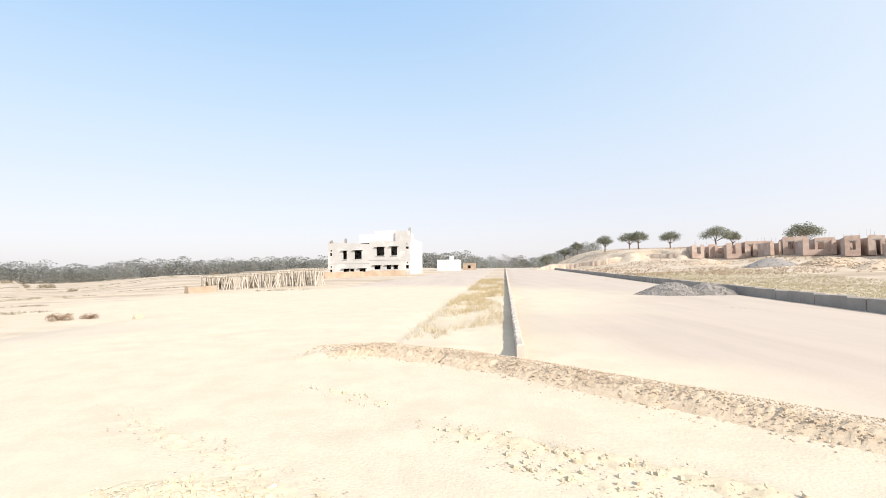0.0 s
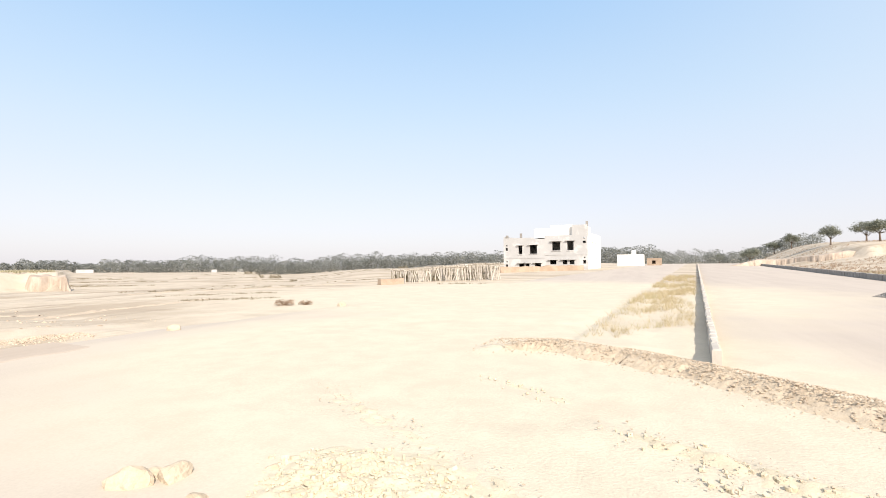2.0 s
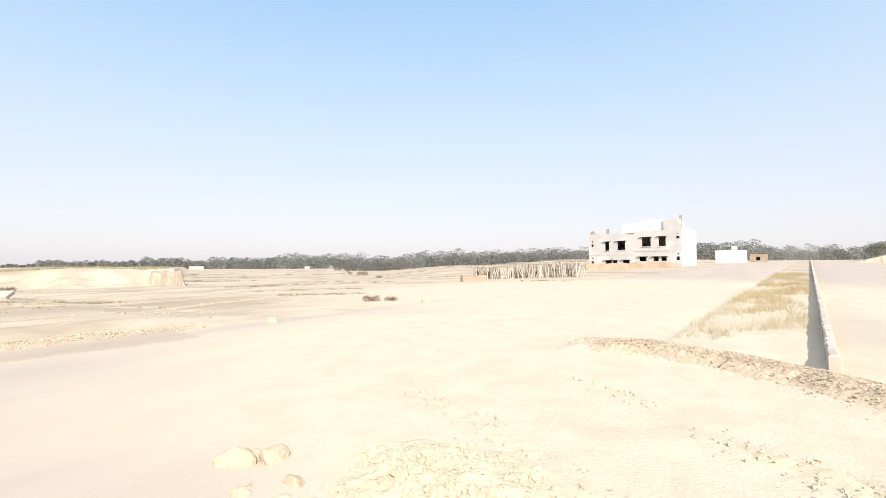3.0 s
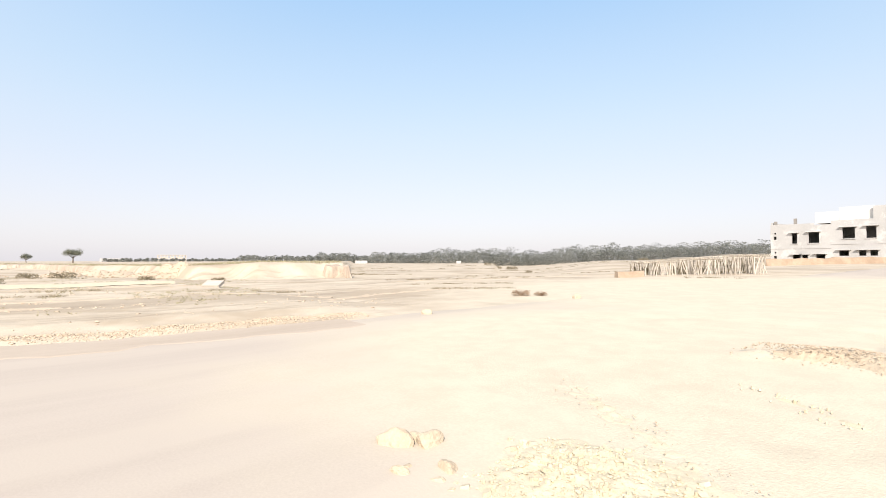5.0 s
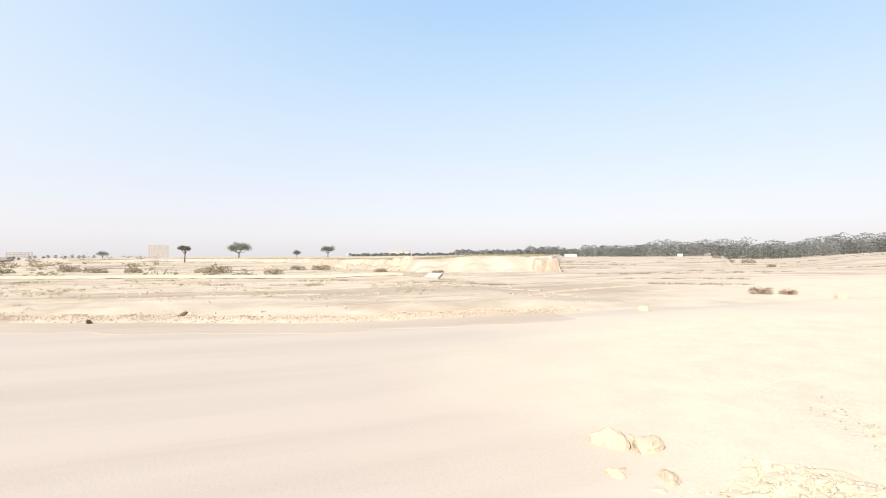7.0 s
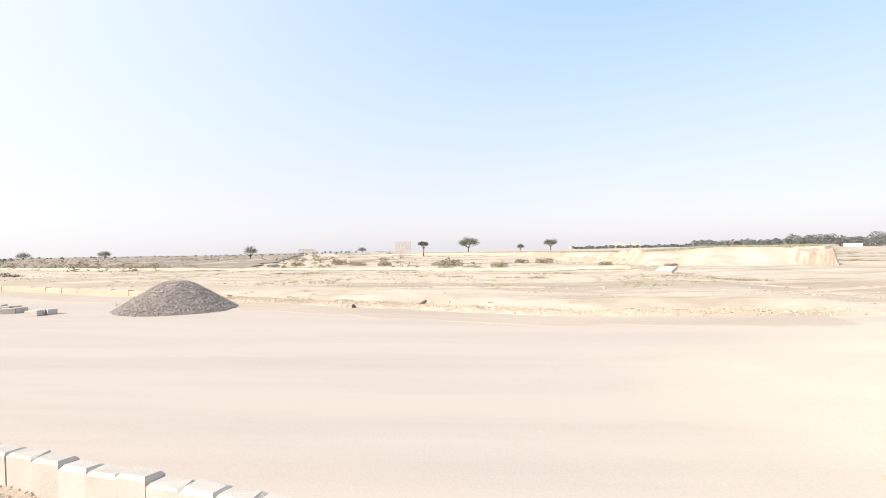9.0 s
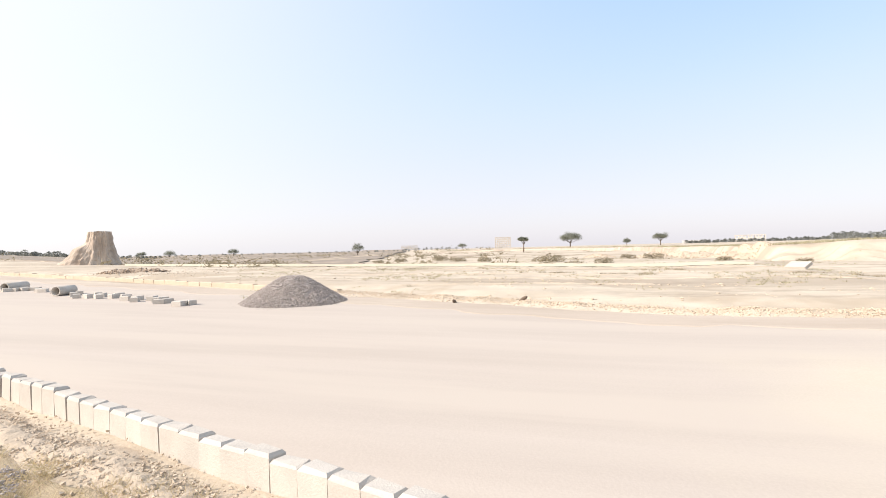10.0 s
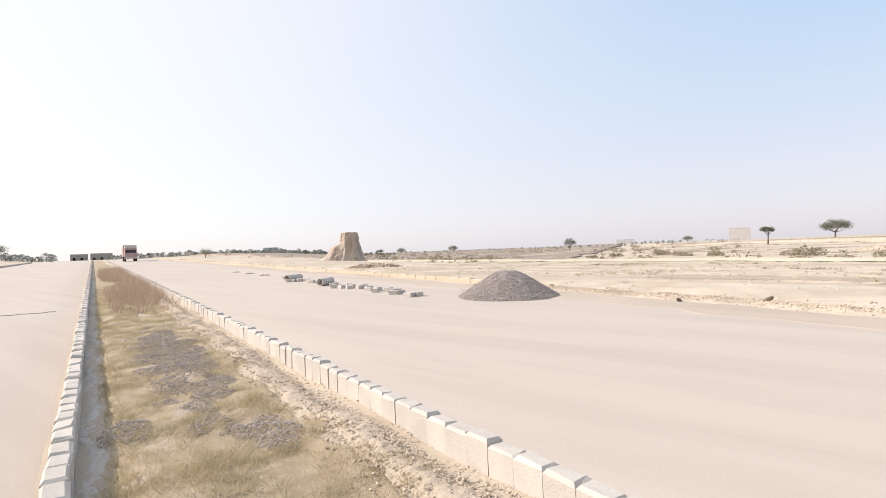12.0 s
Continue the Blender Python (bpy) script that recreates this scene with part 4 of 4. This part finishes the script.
pipe(-21.7, 8.85, 108, 0.9)
pipe(-26.2, 8.95, 112, 1.2)
for s, w in ((-7.3, 12.5), (-5.4, 13.2)):
    x, y = place(s, w)
    g = Geo().tube([(-0.16, 0, -0.03), (0.0, 0.01, 0.07), (0.13, 0.0, 0.15), (0.19, 0.01, 0.16)], [0.05, 0.09, 0.06, 0.015], 7).tube([(0.02, 0.01, 0.06), (-0.14, 0.06, 0.05)], [0.06, 0.02], 6)
    g.v = [(0.65 * a, 0.65 * b, 0.65 * c - 0.01) for a, b, c in g.v]
    ob = g.object("tree_stump", BARK)
    ob.matrix_world = pose(x, y, ground_z(x, y), 0, 0, s * 50)
    tagged(ob, "small dark splintered stump on the gravel edge", "stump")


# ---- the lorry on the far road ----
def lorry():
    x, y = place(-120, 6.2)
    top = tagged(empty("truck", pose(x, y, land(x, y) + 0.03, 0, 0, 164.8)), "red and cream lorry with a high load body", "truck")
    Geo().box(-1.15, 0.2, 1.0, 1.15, 5.6, 3.3, None, 0.05).object("load_body", TRUCK_RED, top)
    Geo().box(-1.05, -1.7, 0.7, 1.05, 0.1, 2.6, None, 0.15).object("cab", TRUCK_RED, top)
    Geo().box(-0.9, -1.73, 1.7, 0.9, -1.68, 2.3).object("windscreen", GLASS, top)
    Geo().box(-1.1, -1.78, 0.55, 1.1, -1.65, 0.8).object("bumper", KERB, top)
    Geo().box(-1.0, -1.6, 2.6, 1.0, 0.1, 3.2, None, 0.1).object("roof_board", KERB, top)
    for sx in (-0.95, 0.95):
        for yy in (-0.9, 3.6, 4.7):
            wheel = Geo().tube([(sx - 0.14, yy, 0.48), (sx + 0.14, yy, 0.48)], [0.48, 0.48], 16).object("wheel", RUBBER, top)
            Geo().tube([(sx - 0.15, yy, 0.48), (sx + 0.15, yy, 0.48)], [0.25, 0.25], 12).object("rim", KERB, wheel)


lorry()


# ---- trees ----
def tree_mesh(seed, h, spread, flat, leaves, leaf, trunk_h, clumps):
    """Trunk with forking limbs, and a domed crown of leaves in uneven clumps."""
    rng = random.Random(seed)
    wood, crown = Geo(), Geo()
    r0 = 0.035 * h
    lean = Vector((rng.uniform(-0.12, 0.12), rng.uniform(-0.12, 0.12), 1)) * trunk_h * h
    wood.tube([(0, 0, -0.3), lean * 0.5, lean], [r0 * 1.3, r0, r0 * 0.8], 7)
    low = trunk_h + 0.06 + 0.10 * flat
    for k in range(clumps):
        # clumps wind outwards and fill a dome with a ragged, nearly level underside
        a = 2.4 * k + rng.uniform(-0.4, 0.4)
        q = math.sqrt((k + 0.5) / clumps)
        d = spread * 0.82 * q * rng.uniform(0.85, 1.1)
        roof = low + (0.9 - low) * math.sqrt(max(0.0, 1 - 0.85 * q * q))
        c = Vector((math.cos(a) * d, math.sin(a) * d, h * (low + (roof - low) * rng.uniform(0.35, 1.0))))
        mid = lean * 0.9 + (c - lean) * 0.5 + Vector((0, 0, -0.04 * h))
        if k % 3 == 0:
            wood.tube([lean * rng.uniform(0.75, 1.0), mid, c], [r0 * 0.5, r0 * 0.25, r0 * 0.08], 5)
        cr = spread * rng.uniform(0.3, 0.46)
        for j in range(leaves // clumps):
            q = Vector((rng.gauss(0, 0.5), rng.gauss(0, 0.5), rng.gauss(0, 0.5)))
            if q.length > 1.1:
                continue
            crown.leaf(c + Vector((q.x * cr, q.y * cr, q.z * cr * (0.9 - 0.2 * flat))), leaf * rng.uniform(0.6, 1.3), rng)
    return wood, crown


def tree(az, r, h, spread, flat, seed, label="spreading acacia tree with a sparse flat crown", leaves=5200, trunk_h=0.34, clumps=26):
    p = spot(az, r)
    top = tagged(empty("tree", Matrix.Translation(p)), label, "tree", "scattered trees")
    wood, crown = tree_mesh(seed, h * 1.16, spread * 0.98, flat, leaves, h * 0.07, trunk_h, clumps)
    wood.object("trunk", BARK, top, True)
    crown.object("crown", HAZED_LEAF, top)
    return top


tree(-28.55, 160, 5.0, 4.4, 0.8, 1)
tree(-29.95, 185, 5.0, 3.0, 0.7, 2)
tree(-24.35, 165, 4.7, 3.4, 0.6, 3)
tree(-21.25, 140, 4.4, 2.6, 0.4, 4)
tree(-20.35, 170, 4.9, 3.4, 0.6, 5)
tree(-17.85, 140, 3.8, 2.3, 0.2, 6, "bushy round-crowned tree on the rise")
tree(-14.95, 180, 4.0, 2.2, 0.3, 7, "bushy round-crowned tree on the rise")
tree(-13.6, 190, 3.6, 2.6, 0.2, 8, "bushy round-crowned tree on the rise")
tree(-11.6, 150, 3.6, 2.6, 0.5, 9, "bushy round-crowned tree on the rise")
tree(-9, 200, 3.0, 2.4, 0.2, 10, "bushy round-crowned tree on the rise")
tree(-35.75, 120, 4.6, 3.2, 0.7, 11)
tree(91.5, 170, 4.6, 3.6, 0.8, 12)
tree(96.6, 125, 3.3, 1.3, 0.5, 13, "small tree on a clay stub", trunk_h=0.6)
tree(82.3, 190, 3.9, 2.8, 0.7, 14)
tree(85.6, 210, 2.6, 1.6, 0.2, 15, "small dark round tree", trunk_h=0.3)
tree(115.3, 170, 4.1, 2.3, 0.1, 16, "dark round tree alone in the fields", 2200, 0.25)
tree(93.5 + 10.0, 330, 3.6, 3.2, 0.4, 17, "far low tree on the skyline")
tree(128.3, 320, 4.0, 3.6, 0.4, 18, "far low tree on the skyline")
tree(134.2, 300, 3.4, 3.2, 0.4, 19, "far low tree on the skyline")
tree(136.6, 300, 3.2, 2.6, 0.4, 20, "far low tree on the skyline")
tree(154.7, 120, 2.2, 1.6, 0.1, 21, "dark low bush beside the road", 1500, 0.2)
tree(171.2, 220, 4.2, 4.0, 0.5, 22, "far low tree on the skyline")


def woods(name, spec, seed, label, leaf=1.0, mat=HAZED_FARLEAF):
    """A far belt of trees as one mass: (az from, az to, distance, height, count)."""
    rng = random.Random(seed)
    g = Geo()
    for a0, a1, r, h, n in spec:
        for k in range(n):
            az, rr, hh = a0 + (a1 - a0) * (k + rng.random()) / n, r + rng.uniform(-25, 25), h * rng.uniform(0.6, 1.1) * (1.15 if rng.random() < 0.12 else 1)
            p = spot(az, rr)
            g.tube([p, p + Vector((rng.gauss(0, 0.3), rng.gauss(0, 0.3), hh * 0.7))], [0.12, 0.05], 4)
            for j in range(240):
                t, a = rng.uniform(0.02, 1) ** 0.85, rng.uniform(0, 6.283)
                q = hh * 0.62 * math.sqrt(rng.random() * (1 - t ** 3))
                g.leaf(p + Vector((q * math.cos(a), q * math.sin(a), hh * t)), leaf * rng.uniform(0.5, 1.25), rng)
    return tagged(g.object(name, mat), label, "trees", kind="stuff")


# both belts wear the leaf colour with the haze mixed in
woods("far_woods", ((-4, 3, 300, 9.0, 50), (3, 14, 340, 9.5, 80), (14, 27, 350, 9.5, 110), (27, 40, 350, 10.0, 110), (40, 48, 350, 9.0, 64), (48, 54, 365, 7.4, 50), (54, 60, 390, 5.8, 46), (60, 68, 430, 4.4, 48), (68, 80, 480, 2.9, 50)), 31, "belt of trees across the plain, haze put into the grey-green leaf colour")
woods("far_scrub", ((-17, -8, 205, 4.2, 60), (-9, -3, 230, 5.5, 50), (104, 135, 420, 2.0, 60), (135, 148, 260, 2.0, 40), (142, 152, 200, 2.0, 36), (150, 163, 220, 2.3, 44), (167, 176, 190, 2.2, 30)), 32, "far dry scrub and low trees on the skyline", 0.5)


# ---- bushes, weeds and grass ----
def bush(az, r, size, mat, seed, label, count=900):
    p = spot(az, r)
    rng = random.Random(seed)
    g = Geo()
    for k in range(count):
        a, t = rng.uniform(0, 6.283), rng.random()
        d = Vector((math.cos(a) * rng.random() ** 0.5, math.sin(a) * rng.random() ** 0.5, 0))
        q = d * size + Vector((0, 0, size * 0.75 * rng.random() * (1 - d.length * 0.6)))
        g.leaf(q, size * 0.16 * rng.uniform(0.5, 1.2), rng, 0.7)
    for k in range(24):
        a = rng.uniform(0, 6.283)
        g.tube([(0, 0, -0.05), (math.cos(a) * size * 0.5, math.sin(a) * size * 0.5, size * 0.35), (math.cos(a) * size * 0.95, math.sin(a) * size * 0.95, size * rng.uniform(0.2, 0.6))], [0.02, 0.014, 0.006], 4)
    ob = g.object("bush", mat)
    ob.matrix_world = Matrix.Translation(p)
    return tagged(ob, label, "bush", "low bushes")


bush(37.2, 21.2, 0.42, WEED, 1, "dry tangled cut bush lying on the dust", 500)
bush(35.0, 21.4, 0.32, WEED, 2, "dry tangled cut bush lying on the dust", 350)
for k, (az, r, s) in enumerate(((38.2, 190, 2.4), (40.0, 200, 2.6), (40.9, 195, 1.6), (24.3, 150, 1.6), (36.3, 120, 0.9), (70.0, 46, 0.6), (76.5, 50, 0.7), (88, 48, 0.9), (93.5, 52, 1.3), (94.8, 55, 0.9), (83, 58, 1.1), (85.5, 60, 0.9), (101, 60, 0.9), (104, 64, 1.1), (106, 70, 1.2), (78.5, 66, 0.9), (110.5, 70, 1.0), (113, 66, 0.8))):
    bush(az, r, s, SCRUB, 40 + k, "low dusty olive-brown bush on bare soil", 500)


def grass(name, count, where, h, mat, seed, label, lean=0.6, width=0.005, tuft=6, spread=0.05):
    rng = random.Random(seed)
    g = Geo()
    for k in range(count):
        x, y, q = where(rng)
        if q < rng.random():
            continue
        z = ground_z(x, y) - 0.005
        for j in range(tuft):
            p = (x + rng.gauss(0, spread), y + rng.gauss(0, spread))
            g.blade((*p, z), h * rng.uniform(0.4, 1.3), rng, lean, width)
    return tagged(g.object(name, mat), label, "grass", kind="stuff")


def median(s0, s1, w0, w1):
    def where(rng):
        s, w = -(s0 + (s1 - s0) * rng.random() ** 1.6), rng.uniform(w0, w1)
        x, y = place(s, w)
        return x, y, (0.12 + 0.88 * smooth(-0.15, 0.4, noise.fractal((x * 1.7, y * 1.7, 0), 0.7, 2, 4))) * (1 - 0.75 * smooth(1.35, 1.75, w))
    return where


strip("median", -1.0, -150, 0.03, 1.7, 0.015, TURF, "trodden median of dry grass and bare earth", 0.14, (0.1, 0.15), 12, True)
grass("median_grass", 9000, median(2.2, 30, 0.05, 1.95), 0.05, STRAW, 51, "short dry yellow grass on the median", 1.3, 0.0035, 5)
grass("median_tufts", 3600, median(2.0, 30, 0.08, 1.85), 0.075, STRAW, 59, "matted straw-coloured tufts on the median", 0.95, 0.0032, 44, 0.06)
grass("green_tufts", 700, median(2.0, 26, 0.08, 1.6), 0.09, GREENISH, 57, "olive tufts of grass on the median", 0.8, 0.0035, 40, 0.05)
grass("kerb_grass", 700, lambda rng: (*place(-(2.2 + 24 * rng.random() ** 1.5), 0.1 + abs(rng.gauss(0, 0.07))), 1), 0.07, STRAW, 56, "olive grass tufts along the kerb", 0.6, 0.004, 6)
rng = random.Random(77)
for s0, w0, ls, lw, count, sz, label in ((-8.8, 0.95, 6.5, 0.42, 13000, 0.012, "patch of dark grey gravel spilt on the median"), (-4.7, 1.2, 1.1, 0.26, 1500, 0.011, "small patch of grey gravel on the median"), (-5.4, 0.2, 0.9, 0.17, 800, 0.011, "grey gravel spilt beside the kerb")):
    g = Geo()
    for k in range(count):
        u, v = rng.uniform(-1, 1), rng.uniform(-1, 1)
        x, y = place(s0 + u * ls * 0.6, w0 + v * lw * 1.3)
        body = 1 - u * u - v * v + 0.9 * noise.fractal((x * 2.2, y * 2.2, 4), 0.7, 2, 3)
        if body < rng.uniform(0, 0.45):
            continue
        g.stone((x, y, ground_z(x, y) + 0.02 + 0.05 * min(1, body) * rng.uniform(0.6, 1)), sz * rng.uniform(0.5, 1.5), rng)
    tagged(g.object("gravel_patch", GRAVEL), label, "gravel", kind="stuff")
grass("median_weeds", 2400, lambda rng: (*place(-(s := 14 + 46 * rng.random() ** 1.3), w := rng.uniform(0.3, 2.1)), smooth(14, 22, s) * smooth(-0.35, 0.25, noise.noise((s * 0.3, w * 0.8, 0)) + 0.5 * (w - 0.9))), 0.42, WEED, 52, "tall dead brown weeds on the median", 0.4, 0.008, 7)
grass("verge_weeds", 5000, lambda rng: (*(q := place(11 + 40 * rng.random() ** 0.8, rng.uniform(0.1, 2.3))), smooth(-0.3, 0.4, noise.fractal((q[0] * 0.5, q[1] * 0.3, 2), 0.8, 2, 3))), 0.22, STRAW, 53, "wispy dead weeds on the far median", 0.55, 0.004, 8)
grass("verge_grass", 14000, lambda rng: (*place(rng.uniform(16, 70), rng.uniform(-30, -12.3)), 0.7), 0.13, GREENISH, 54, "dry grass with green patches on the verge", 0.7, 0.01, 7)
grass("field_grass", 9000, lambda rng: ((q := polar(rng.uniform(66, 128), 17 + 50 * rng.random()))[0], q[1], smooth(0.0, 0.3, noise.fractal((q[0] * 0.15, q[1] * 0.4, 0), 0.8, 2, 3))), 0.07, GREENISH, 55, "sparse dry grass in the fields", 0.9, 0.014, 6)

rng = random.Random(91)
g = Geo()
for k in range(1500):
    az, r = (rng.uniform(84, 160), 42 + 220 * rng.random() ** 1.4) if k < 1000 else (rng.uniform(-46, -6), 75 + 110 * rng.random())
    p = spot(az, r)
    if -22 < road(p.x, p.y)[1] < 24 or noise.noise((p.x * 0.03, p.y * 0.05, 4)) < -0.05 or (az < 99 and r > 60):
        continue
    size = rng.uniform(0.3, 1.0) * (0.6 + r / 180)
    for j in range(34):
        q = Vector((rng.gauss(0, 0.5), rng.gauss(0, 0.5), abs(rng.gauss(0, 0.35))))
        g.leaf(p + q * size, size * 0.4 * rng.uniform(0.5, 1.3), rng, 0.6)
tagged(g.object("field_scrub", SCRUB), "scattered low dry scrub over the brown fields", "scrub", kind="stuff")

# dry tufts along the low field bunds
rng = random.Random(95)
g = Geo()
for k in range(46):
    az0, r0 = rng.uniform(12, 112), 24 + 150 * rng.random() ** 1.5
    span, slope = rng.uniform(4, 16), rng.uniform(-0.5, 0.5)
    for j in range(int(span * 14)):
        az = az0 + span * rng.random()
        r = r0 * (1 + 0.006 * slope * (az - az0)) + rng.gauss(0, 0.25) + 0.6 * noise.noise((az * 0.4, k, 0))
        p = spot(az, r, -0.02)
        if road(p.x, p.y)[1] < 14 or (az > 56 and r > table(EDGE, az) - 3) or noise.noise((az * 0.9, k * 3.1, 1)) < -0.1:
            continue
        for i in range(5):
            g.blade(p + Vector((rng.gauss(0, 0.12), rng.gauss(0, 0.12), 0)), rng.uniform(0.05, 0.14) * (0.7 + r / 120), rng, 0.9, 0.010 + r * 0.0002)
tagged(g.object("bund_grass", SCRUB), "dry olive tufts along low field bunds", "grass", kind="stuff")
# olive grass along the brink of the terrace
g = Geo()
for k in range(2600):
    az = rng.uniform(57.5, 106)
    p = spot(az, table(EDGE, az) + 2.2 + 14 * rng.random() ** 2, -0.02)
    for i in range(4):
        g.blade(p + Vector((rng.gauss(0, 0.2), rng.gauss(0, 0.2), 0)), rng.uniform(0.1, 0.3), rng, 0.7, 0.03)
tagged(g.object("terrace_grass", GREENISH), "low olive grass along the brink of the terrace", "grass", kind="stuff")
grass("rise_grass", 9000, lambda rng: ((q := polar(rng.uniform(-50, -7), 62 + 120 * rng.random()))[0], q[1], (road(*q)[1] < -13) * smooth(-0.35, 0.2, noise.fractal((q[0] * 0.05, q[1] * 0.05, 3), 0.8, 2, 4))), 0.3, WEED, 58, "dead brown grass over the rise before the brick houses", 0.8, 0.03, 6)
